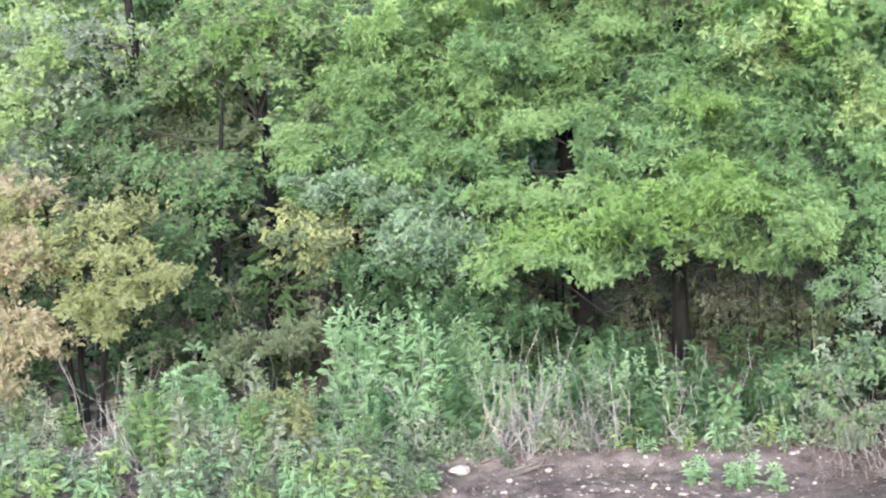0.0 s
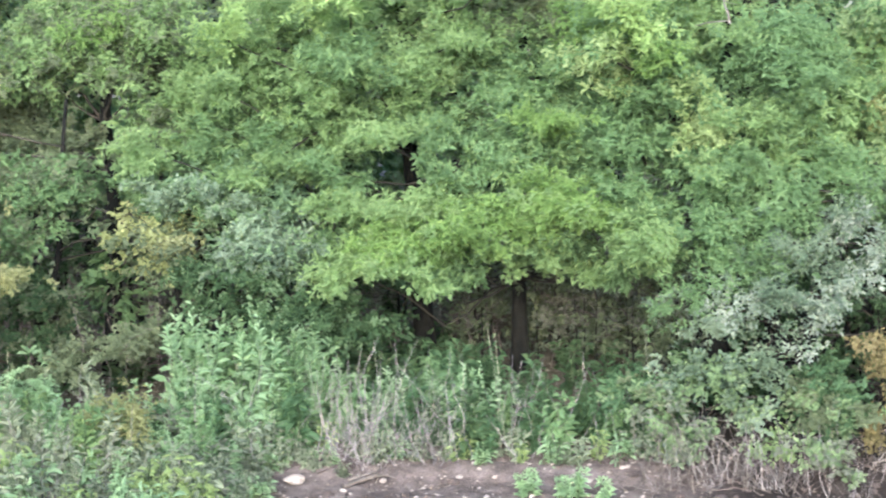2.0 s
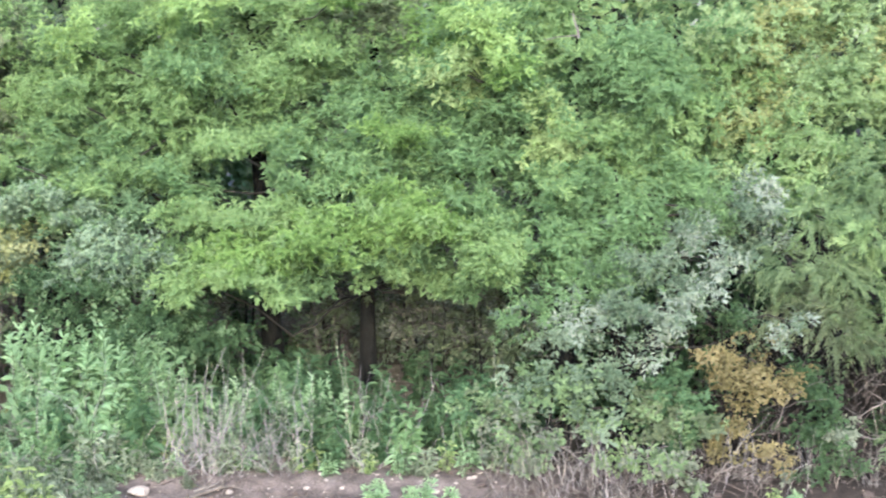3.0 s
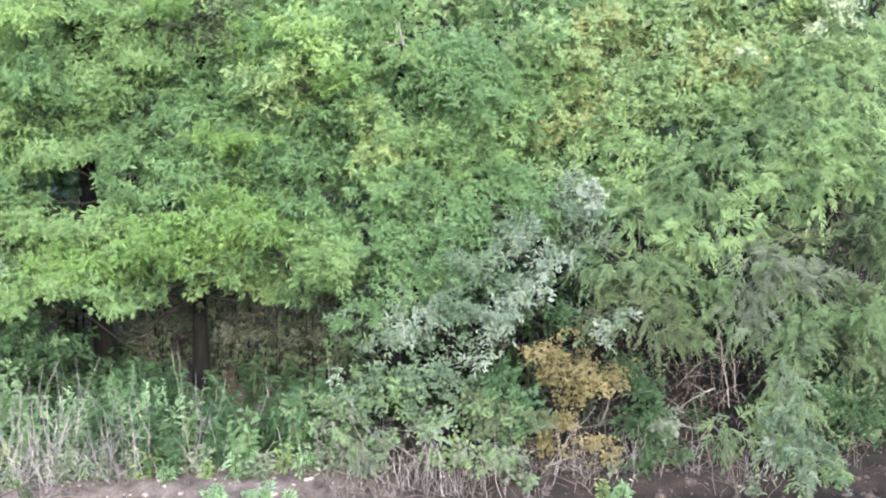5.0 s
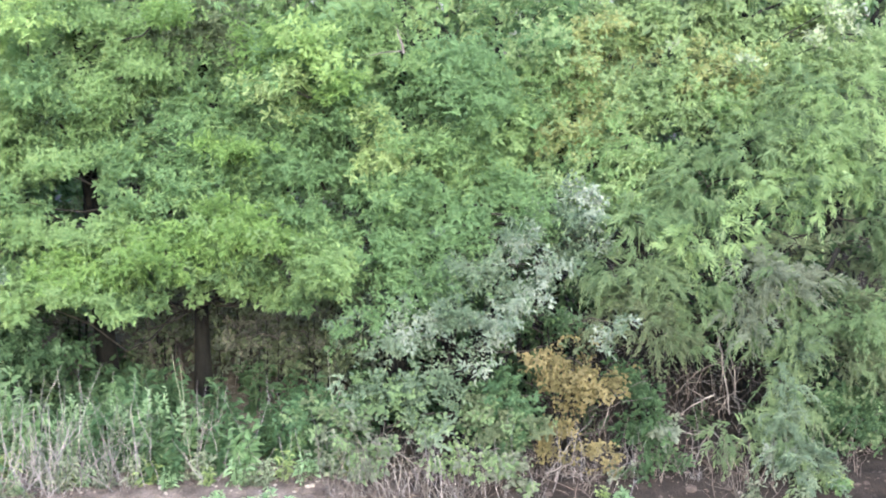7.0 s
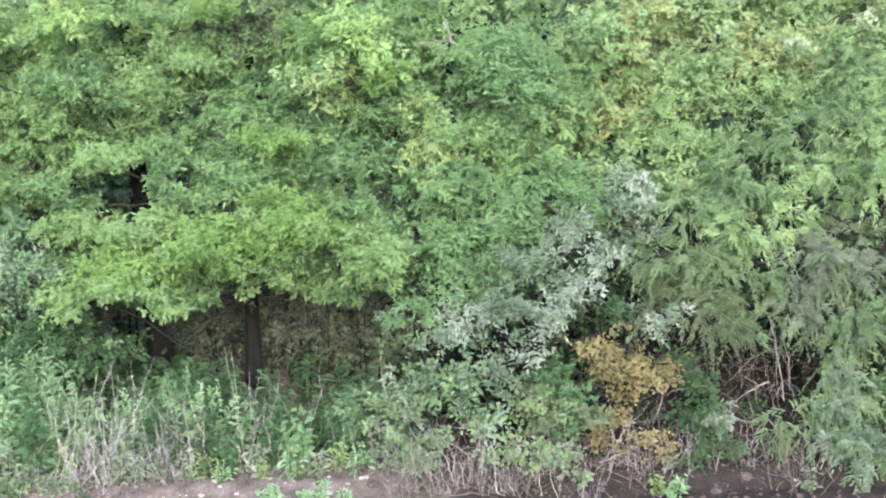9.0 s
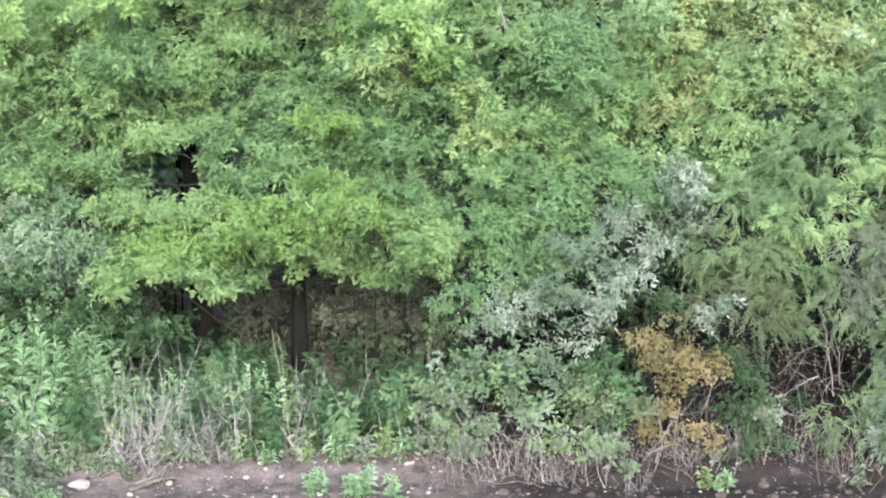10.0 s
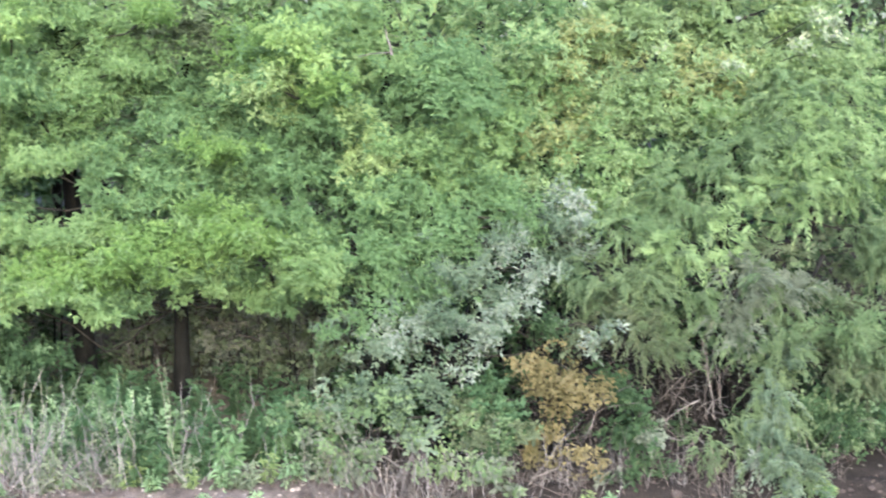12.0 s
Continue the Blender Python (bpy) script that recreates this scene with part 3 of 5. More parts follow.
woody("low_bush", 6, (0.75, 15.3), 0.02, 0.8, [
    (0.31, 14.9, 0.53, 0.21, 0.28, 0.21, "ash"), (0.55, 14.8, 0.35, 0.24, 0.31, 0.14, "ash"), (0.90, 15.1, 0.79, 0.24, 0.31, 0.22, "sage"), (1.05, 15.0, 0.50, 0.19, 0.25, 0.19, "sage"),
    (1.28, 14.8, 0.27, 0.19, 0.24, 0.13, "light"), (1.62, 14.8, 0.24, 0.21, 0.28, 0.14, "ash"), (1.93, 15.0, 0.49, 0.19, 0.25, 0.14, "dull"), (0.51, 15.2, 0.77, 0.24, 0.31, 0.19, "sage"),
    (0.12, 15.2, 0.6, 0.2, 0.26, 0.2, "weed"), (1.85, 14.7, 0.11, 0.14, 0.18, 0.11, "ash"),
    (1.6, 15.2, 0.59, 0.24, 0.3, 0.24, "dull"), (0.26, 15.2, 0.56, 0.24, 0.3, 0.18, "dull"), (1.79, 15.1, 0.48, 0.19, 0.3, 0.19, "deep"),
], "round", "low bush with pale green rounded leaves", "shrub", stems=4, density=0.8, second="spring", stray=0.38)
woody("low_bush", 7, (3.0, 15.4), 0.02, 0.7, [
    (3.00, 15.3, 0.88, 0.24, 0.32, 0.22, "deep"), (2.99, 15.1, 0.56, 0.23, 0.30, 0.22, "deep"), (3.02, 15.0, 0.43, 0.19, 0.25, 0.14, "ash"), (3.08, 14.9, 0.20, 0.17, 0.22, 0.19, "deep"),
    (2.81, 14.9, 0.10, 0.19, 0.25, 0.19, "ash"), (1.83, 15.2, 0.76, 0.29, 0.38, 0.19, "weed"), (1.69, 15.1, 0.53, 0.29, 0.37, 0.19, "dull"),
], "round", "low dark-green bush on the bank edge", "shrub", stems=4, density=0.8)
woody("yellowing_tree", 8, (2.7, 18.4), 0.08, 5.2, [
    (2.71, 17, 3.73, 0.6, 0.6, 0.49, "ripe"), (2.7, 16.6, 3.77, 0.18, 0.3, 0.24, "ripe"), (3.84, 16.6, 3.55, 0.32, 0.3, 0.16, "ripe"), (2.54, 16.6, 3.13, 0.53, 0.5, 0.32, "ripe"), (3.88, 16.8, 3.61, 0.59, 0.5, 0.32, "ripe"),
    (3.35, 16.6, 3.29, 0.53, 0.5, 0.42, "bright"), (2.82, 16.7, 3.99, 0.27, 0.3, 0.21, "ripe"), (3.24, 17.2, 4.17, 0.66, 0.6, 0.38, "bright"), (4.24, 16.9, 3.72, 0.24, 0.3, 0.22, "pale"),
    (4.98, 17.2, 4.18, 0.38, 0.5, 0.27, "pale"), (4.19, 17.2, 4.23, 0.6, 0.5, 0.38, "bright"), (2.86, 16.2, 2.61, 0.57, 0.5, 0.36, "light")] + [(2.45, 16.3, 2.6, 0.29, 0.35, 0.23, "mid"), (2.14, 16.9, 4.1, 0.54, 0.6, 0.43, "mid"), (2.29, 16.8, 3.51, 0.48, 0.5, 0.43, "light"), (4.68, 16.9, 3.72, 0.48, 0.5, 0.38, "bright"), (5.5, 17.2, 4.01, 0.49, 0.5, 0.44, "bright"),
    (4.07, 16.0, 3.69, 0.12, 0.15, 0.1, "cream"), (3.44, 16.1, 3.8, 0.07, 0.1, 0.08, "cream"), (4.93, 16.5, 4.17, 0.2, 0.2, 0.14, "cream"), (4.81, 16.4, 3.84, 0.08, 0.1, 0.1, "cream"), (2.96, 15.9, 2.94, 0.3, 0.3, 0.25, "light"),
    (4.08, 16.4, 3.28, 0.37, 0.40, 0.26, "light"), (4.39, 16.6, 3.49, 0.32, 0.40, 0.26, "bright"),
], "small", "tall tree with leaves turning yellow", "tree", second="bright", stray=0.45)
CEDAR_TOP = [
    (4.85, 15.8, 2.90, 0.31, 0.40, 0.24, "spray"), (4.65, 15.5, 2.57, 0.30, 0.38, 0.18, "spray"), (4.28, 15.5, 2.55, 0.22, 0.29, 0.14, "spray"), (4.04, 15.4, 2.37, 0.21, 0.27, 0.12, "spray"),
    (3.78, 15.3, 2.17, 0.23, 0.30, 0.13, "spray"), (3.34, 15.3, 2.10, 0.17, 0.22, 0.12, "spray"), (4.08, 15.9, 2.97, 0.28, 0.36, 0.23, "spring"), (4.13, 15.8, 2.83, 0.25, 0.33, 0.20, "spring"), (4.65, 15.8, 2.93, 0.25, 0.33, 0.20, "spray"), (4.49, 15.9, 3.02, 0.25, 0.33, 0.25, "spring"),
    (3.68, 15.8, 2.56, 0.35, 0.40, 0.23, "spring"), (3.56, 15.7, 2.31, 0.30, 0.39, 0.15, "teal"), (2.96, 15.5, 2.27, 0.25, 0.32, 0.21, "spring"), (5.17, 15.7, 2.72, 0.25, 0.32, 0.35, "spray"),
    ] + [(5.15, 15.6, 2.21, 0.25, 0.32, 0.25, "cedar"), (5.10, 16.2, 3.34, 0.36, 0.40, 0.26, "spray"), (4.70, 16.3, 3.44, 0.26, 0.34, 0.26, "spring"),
]
CEDAR_MIDDLE = [
    (2.76, 15.4, 1.78, 0.27, 0.35, 0.18, "cedar"), (3.16, 15.5, 1.72, 0.30, 0.38, 0.20, "cedar"), (3.58, 15.3, 1.78, 0.22, 0.28, 0.18, "spring"), (3.09, 15.4, 1.35, 0.37, 0.40, 0.22, "dull"),
    (3.48, 15.4, 1.42, 0.29, 0.38, 0.19, "cedar"), (4.02, 15.3, 1.80, 0.24, 0.32, 0.23, "ash"), (3.84, 15.2, 1.51, 0.15, 0.19, 0.16, "ash"), (4.34, 15.3, 1.63, 0.24, 0.32, 0.24, "ash"),
    (4.44, 15.5, 1.96, 0.27, 0.35, 0.25, "dull"), (4.27, 15.2, 1.28, 0.22, 0.28, 0.22, "cedar"), (4.74, 15.4, 1.41, 0.25, 0.32, 0.25, "dull"), (4.91, 15.2, 1.43, 0.22, 0.29, 0.17, "spring"),
    (4.85, 15.4, 1.02, 0.2, 0.26, 0.16, "dull"),
]
# the deep tints put shading below the lowest boughs into the leaf colour
CEDAR_SKIRT = [
    (4.22, 15.2, 0.98, 0.20, 0.26, 0.29, "sage"), (4.16, 15.1, 0.59, 0.17, 0.22, 0.27, "sage"), (4.48, 15.3, 0.76, 0.17, 0.22, 0.24, "cedar"), (3.80, 15.0, 0.44, 0.19, 0.25, 0.17, "cedar"),
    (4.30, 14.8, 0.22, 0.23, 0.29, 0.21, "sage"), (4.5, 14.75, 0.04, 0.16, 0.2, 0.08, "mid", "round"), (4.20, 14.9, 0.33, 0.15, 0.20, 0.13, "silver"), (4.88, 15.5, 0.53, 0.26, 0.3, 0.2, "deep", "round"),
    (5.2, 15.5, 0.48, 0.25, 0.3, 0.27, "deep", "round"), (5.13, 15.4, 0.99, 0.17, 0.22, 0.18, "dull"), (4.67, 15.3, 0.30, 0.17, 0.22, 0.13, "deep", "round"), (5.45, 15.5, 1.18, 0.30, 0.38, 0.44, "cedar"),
    (5.64, 15.8, 2.09, 0.30, 0.39, 0.45, "cedar"),
]
woody("cedar_tree", 9, (4.3, 17.0), 0.075, 4.6, CEDAR_TOP + CEDAR_MIDDLE + CEDAR_SKIRT, "cedar", "feathery drooping cedar with boughs hanging to the ground", "tree", second="cedar")
woody("yellow_bush", 10, (-6.3, 15.4), 0.04, 2.0, [
    (-6.48, 15.0, 2.22, 0.24, 0.31, 0.19, "amber"), (-6.59, 14.8, 1.81, 0.29, 0.38, 0.24, "amber"), (-6.69, 14.7, 1.21, 0.28, 0.36, 0.28, "amber"), (-5.65, 15.0, 2.13, 0.38, 0.40, 0.20, "yellow"),
    (-5.50, 14.9, 1.66, 0.37, 0.40, 0.19, "yellow"), (-5.97, 14.8, 1.40, 0.38, 0.40, 0.26, "yellow"), (-6.84, 15.0, 2.09, 0.21, 0.28, 0.24, "yellow"), (-6.33, 15.0, 1.79, 0.33, 0.40, 0.29, "yellow"),
    (-6.69, 14.6, 0.77, 0.23, 0.30, 0.21, "amber"), (-6.5, 14.8, 1.00, 0.26, 0.35, 0.19, "amber"), (-6.86, 14.6, 0.62, 0.2, 0.25, 0.22, "amber"), (-6.93, 14.5, 0.3, 0.18, 0.22, 0.18, "amber"), (-6.94, 14.9, 1.66, 0.22, 0.25, 0.24, "amber"), (-5.85, 14.8, 1.13, 0.16, 0.21, 0.10, "yellow"), (-6.21, 15.1, 1.88, 0.29, 0.37, 0.24, "dull"),
    ] + [(-7.51, 15, 1.49, 0.48, 0.5, 0.76, "amber"), (-7.01, 15.2, 2.29, 0.29, 0.3, 0.24, "amber"),
], "small", "bush with yellow and peach-orange autumn leaves", "shrub", stems=3, second="yellow")
woody("pale_tree", 11, (-6.36, 16.85), 0.075, 5.4, [
    (-7.63, 17.4, 3.8, 0.58, 0.5, 0.55, "pale"), (-7.61, 17.2, 3.05, 0.55, 0.5, 0.44, "pale"), (-6.77, 16.4, 3.69, 0.29, 0.3, 0.29, "pale"), (-6.53, 16.4, 3.36, 0.21, 0.25, 0.18, "ash"), (-6.84, 18.3, 3.74, 0.52, 0.4, 0.64, "pale"),
    (-7.63, 16.8, 2.49, 0.48, 0.5, 0.37, "dull"), (-7.62, 18, 4.88, 1.72, 0.8, 0.69, "dull"), (-8.88, 17.5, 3.31, 0.72, 0.6, 0.84, "dull"),
    (-6.86, 16.2, 3.78, 0.3, 0.4, 0.3, "mugwort", "specks"), (-6.27, 16.1, 3.68, 0.36, 0.40, 0.23, "ash", "sparse"), (-6.75, 16.2, 3.48, 0.31, 0.40, 0.26, "pale", "sparse"), (-6.62, 16.2, 3.3, 0.3, 0.4, 0.35, "mugwort", "specks"), (-6.75, 16.2, 2.75, 0.25, 0.4, 0.3, "mugwort", "specks"), (-7.35, 16.4, 3.10, 0.37, 0.40, 0.37, "pale", "sparse"), (-7.19, 16.4, 2.66, 0.37, 0.40, 0.26, "ash", "sparse"),
    ] + [(-6.97, 16.5, 3.26, 0.42, 0.40, 0.32, "ash", "sparse"), (-7.38, 16.8, 3.77, 0.43, 0.40, 0.32, "ash", "sparse"),
], "sparse", "thin tree with small pale leaves and grey branches", "tree")
woody("green_shrub", 12, (-5.6, 16.6), 0.05, 2.8, [
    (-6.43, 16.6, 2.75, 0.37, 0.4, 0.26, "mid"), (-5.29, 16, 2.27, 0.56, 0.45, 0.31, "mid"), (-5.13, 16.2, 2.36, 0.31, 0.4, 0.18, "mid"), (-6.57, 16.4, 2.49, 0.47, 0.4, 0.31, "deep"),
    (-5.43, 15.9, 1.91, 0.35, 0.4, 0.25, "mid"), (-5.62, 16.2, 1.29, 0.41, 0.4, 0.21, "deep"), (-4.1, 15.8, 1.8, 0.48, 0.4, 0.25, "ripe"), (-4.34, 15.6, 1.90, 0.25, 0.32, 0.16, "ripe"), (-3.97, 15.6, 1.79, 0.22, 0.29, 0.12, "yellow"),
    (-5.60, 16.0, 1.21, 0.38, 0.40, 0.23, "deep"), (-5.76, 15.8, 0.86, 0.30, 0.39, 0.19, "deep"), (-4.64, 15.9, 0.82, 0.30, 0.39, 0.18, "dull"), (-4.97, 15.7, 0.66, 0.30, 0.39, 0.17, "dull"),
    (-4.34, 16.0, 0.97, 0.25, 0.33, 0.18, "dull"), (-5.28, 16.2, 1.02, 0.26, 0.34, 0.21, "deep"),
], "round", "green shrub under the trees", "shrub", stems=2, second="dull", stray=0.4)
woody("broadleaf_tree", 13, (-5.02, 17.1), 0.085, 5.2, [
    (-5.22, 16.8, 3.6, 0.59, 0.5, 0.35, "light"), (-5.55, 17.2, 3.84, 0.49, 0.6, 0.44, "light"), (-4.7, 17.6, 3.71, 0.5, 0.5, 0.56, "sage"), (-5.65, 17, 3.23, 0.41, 0.5, 0.32, "mid"),
    (-4.26, 16.7, 2.7, 0.43, 0.45, 0.32, "light"),
    (-4.78, 16.4, 3.36, 0.31, 0.40, 0.23, "light"), (-4.40, 16.4, 3.78, 0.44, 0.40, 0.26, "light"), (-4.97, 16.5, 3.84, 0.32, 0.40, 0.26, "lime"),
    (-5.32, 17.4, 4.68, 1.44, 0.8, 0.66, "mid")] + [(-6.34, 16.4, 2.89, 0.34, 0.40, 0.29, "teal"), (-5.69, 16.5, 3.33, 0.37, 0.40, 0.26, "light"), (-5.38, 16.6, 3.54, 0.37, 0.40, 0.26, "light"), (-4.42, 16.5, 2.79, 0.32, 0.40, 0.16, "light"),
    (-4.54, 17.0, 3.42, 0.32, 0.40, 0.32, "dull"), (-5.89, 17.0, 2.84, 0.38, 0.40, 0.32, "dull"), (-5.28, 16.9, 2.61, 0.27, 0.35, 0.32, "dull"), (-5.83, 16.3, 2.42, 0.31, 0.40, 0.16, "mid"),
], "broad", "slender broadleaf tree with a dark crooked trunk", "tree", second="dull", stray=0.35)
woody("bluish_shrub", 14, (-4.0, 16.4), 0.05, 2.4, [
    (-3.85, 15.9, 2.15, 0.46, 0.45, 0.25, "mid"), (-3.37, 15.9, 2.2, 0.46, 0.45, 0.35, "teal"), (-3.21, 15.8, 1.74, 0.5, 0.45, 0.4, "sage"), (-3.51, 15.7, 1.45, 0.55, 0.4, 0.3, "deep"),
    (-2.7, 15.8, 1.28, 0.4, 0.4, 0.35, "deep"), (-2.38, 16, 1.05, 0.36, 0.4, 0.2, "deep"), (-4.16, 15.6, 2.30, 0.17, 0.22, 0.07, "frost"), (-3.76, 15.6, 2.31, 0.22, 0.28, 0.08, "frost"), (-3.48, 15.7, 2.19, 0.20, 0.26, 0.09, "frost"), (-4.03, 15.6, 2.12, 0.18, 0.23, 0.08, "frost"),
    (-3.25, 15.6, 1.94, 0.20, 0.26, 0.10, "frost"),
], "small", "shrub with bluish-green small leaves", "shrub", stems=3, second="teal")


# ---- the wood behind ----
def woodland_tree(seed, x, y, tints, low, label, habit="back"):
    rng = np.random.default_rng(100 + seed)
    lobes = []
    for i in range(14):
        a, h = rng.uniform(0, 6.28), low + (5.4 - low) * (i + rng.uniform(0, 1)) / 14
        w = rng.uniform(0.2, 1.25)
        r = rng.uniform(0.6, 0.9)
        lobes.append((x + math.cos(a) * w, y + math.sin(a) * w * 0.7, ground_z(x, y) + h, r, r * 0.85, r * rng.uniform(0.6, 0.85), tints[rng.integers(0, len(tints))]))
    tagged(woody("woodland_tree", 200 + seed, (x, y), rng.uniform(0.06, 0.11), 5.8, lobes, habit, label, "tree", density=0.6), group="trees of the wood behind")


for i, (x, y) in enumerate(((-9.2, 19.6), (-8.6, 18.4), (-10.4, 18.9), (-7.3, 19.2), (-7.9, 21.0), (-6.3, 20.4), (-4.6, 19.7), (-3.3, 20.9), (-2.2, 23.0), (-1.2, 23.8), (-0.3, 23.2), (0.6, 23.9), (1.4, 22.6), (2.1, 19.2), (3.3, 20.4), (4.6, 18.9), (6.0, 19.6), (7.2, 18.4))):
    low = 1.6 if -3 < x < 1.5 else 1.6 if x > 1.5 else 1.0
    woodland_tree(i, x, y, (("mid", "light", "light", "dull"), ("mid", "teal", "light", "pale"))[i % 2], low, "green leafy tree standing deeper in the wood")
for i in range(9):
    woodland_tree(40 + i, -11 + 2.7 * i, 23.2 + 0.7 * (i % 2), ("mid", "light", "light"), 0.7, "far green tree closing the wood behind")


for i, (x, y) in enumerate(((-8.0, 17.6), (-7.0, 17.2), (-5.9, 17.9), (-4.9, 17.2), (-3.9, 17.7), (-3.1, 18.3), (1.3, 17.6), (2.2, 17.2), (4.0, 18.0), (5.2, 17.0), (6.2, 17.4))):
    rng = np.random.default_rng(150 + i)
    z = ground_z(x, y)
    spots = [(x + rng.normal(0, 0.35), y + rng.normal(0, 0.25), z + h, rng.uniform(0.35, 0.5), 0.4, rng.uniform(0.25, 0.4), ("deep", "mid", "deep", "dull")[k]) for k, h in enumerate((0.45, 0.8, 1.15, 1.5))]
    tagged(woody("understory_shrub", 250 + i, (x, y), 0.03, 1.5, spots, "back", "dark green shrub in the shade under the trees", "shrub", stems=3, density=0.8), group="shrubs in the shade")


for i, (x, y, h) in enumerate(((-1.5, 18.8, 0.5), (-0.5, 19.4, 0.7), (0.3, 18.6, 0.55), (-2.4, 18.6, 0.7), (0.9, 19.2, 0.8), (-0.1, 20.4, 0.8), (-1.2, 20.3, 0.9), (0.2, 17.6, 0.4), (-0.6, 18.0, 0.4), (0.8, 17.9, 0.45))):
    z = ground_z(x, y)
    spots = [(x + 0.25 * math.cos(k * 2.1 + i), y, z + h * (0.5 + 0.35 * k), 0.42, 0.35, 0.24, ("ash", "dull", "dull", "ash")[k]) for k in range(4)]
    tagged(woody("understory_shrub", 280 + i, (x, y), 0.02, h, spots, "sparse", "dull olive shrub among dead leaves under the trees", "shrub", stems=3, density=0.5), group="shrubs in the shade")


for i, (x, y, h) in enumerate(((-0.35, 17.3, 0.75), (0.15, 17.2, 0.8), (0.45, 17.5, 0.95), (-1.4, 17.6, 0.6), (-0.75, 17.7, 0.8))):
    z = ground_z(x, y)
    spots = [(x + 0.2 * math.cos(k * 2.3 + i), y, z + h * (0.45 + 0.4 * k), 0.28, 0.25, 0.2, ("dull", "brown", "dull")[k]) for k in range(3)]
    tagged(woody("withered_shrub", 330 + i, (x, y), 0.012, h, spots, "sparse", "withered brown shrub on the shaded bank", "shrub", stems=3, density=0.8), group="withered shrubs")


def far_woods():
    """The leaves of the wood's far side, too many and too far off to tell apart."""
    rng = np.random.default_rng(295)
    n = 36000
    x, y = rng.uniform(-15, 13, n), rng.uniform(24.0, 28.0, n)
    z = np.array([ground_z(a, b) for a, b in zip(x, y)]) + 7.0 * rng.uniform(0.0, 1, n) ** 1.3
    size = rng.uniform(0.14, 0.30, n)
    s = Soup()
    leaves(s, np.stack([x, y, z], 1), rng.normal(0, 1, (n, 3)) - [0, 0, 0.5], rng.normal(0, 0.7, (n, 3)) + [0, -0.3, 1], size, size * 0.6, plain=True)
    tagged(part("far_woods", s, LEAF["mid"]), "dense green leaves at the far side of the wood", "foliage", kind="stuff")


far_woods()


def brushwood(seed, x0, x1, y0, y1, n):
    """Thin bare saplings and twigs with a few dull leaves under the trees."""
    rng = np.random.default_rng(seed)
    s, lv = Soup(), Soup()
    tips = []
    for i in range(n):
        x, y = rng.uniform(x0, x1), rng.uniform(y0, y1)
        z = ground_z(x, y)
        h = rng.uniform(0.5, 1.7)
        p = limb(rng, (x, y, z - 0.05), (x + rng.normal(0, 0.3), y + rng.normal(0, 0.2), z + h), 6, 0, 0.08)
        tube(s, p, np.linspace(rng.uniform(0.003, 0.006), 0.0015, 6), 4)
        for j in range(4):
            q = p[rng.integers(2, 6)]
            e = q + rng.normal(0, 0.22, 3) + [0, 0, 0.1]
            tube(s, limb(rng, q, e, 4, 0, 0.1), np.linspace(0.003, 0.0015, 4), 3)
            tips.append(e)
    tips = np.array(tips)
    tips = np.repeat(tips, 2, 0) + rng.normal(0, 0.06, (len(tips) * 2, 3))
    sprays(lv, rng, tips, rng.normal(0, 1, tips.shape), 0.16, 6, 0.05, 0.55, 0.3)
    root = tagged(part("brushwood", s, SAPLING), "thin grey saplings and bare twigs under the trees", "brushwood", kind="stuff")
    part("foliage", lv, LEAF["dull"], root)


def thicket(seed, x0, x1, y0, y1, n, top, mat):
    """Dead twigs crossing one another, grey and brown."""
    rng = np.random.default_rng(seed)
    s = Soup()
    for i in range(n):
        x, y = rng.uniform(x0, x1), rng.uniform(y0, y1)
        z = ground_z(x, y)
        a = np.array([x, y, z + rng.uniform(-0.03, 0.5) * top])
        b = np.array([x + rng.normal(0, 0.22), y + rng.normal(0, 0.12), z + rng.uniform(0.3, 1.0) * top])
        p = limb(rng, a, b, 6, rng.normal(0, 0.04), 0.12)
        tube(s, p, np.linspace(rng.uniform(0.0025, 0.006), 0.0015, 6), 3)
        for j in range(3):
            q = p[rng.integers(1, 6)]
            tube(s, limb(rng, q, q + rng.normal(0, 0.12, 3), 4, 0, 0.1), np.linspace(0.0025, 0.001, 4), 3)
    tagged(part("dead_thicket", s, mat), "tangled dead brown twigs in a shaded hollow", "twigs", kind="stuff")


thicket(320, 3.05, 4.0, 15.3, 16.1, 34, 1.1, DEADWOOD)
thicket(321, 4.3, 5.6, 15.5, 16.2, 40, 1.0, DEADWOOD)
thicket(322, 1.6, 2.8, 15.2, 15.9, 50, 0.9, DEADWOOD)
thicket(323, -6.0, -3.9, 15.6, 16.6, 26, 1.3, SAPLING)
brushwood(301, -8.5, -2.5, 16.2, 20.5, 150)
brushwood(302, -2.5, 1.2, 18.0, 22.0, 110)
brushwood(304, -1.7, 0.7, 17.2, 18.4, 26)
brushwood(303, 1.2, 7.0, 16.5, 20.5, 90)


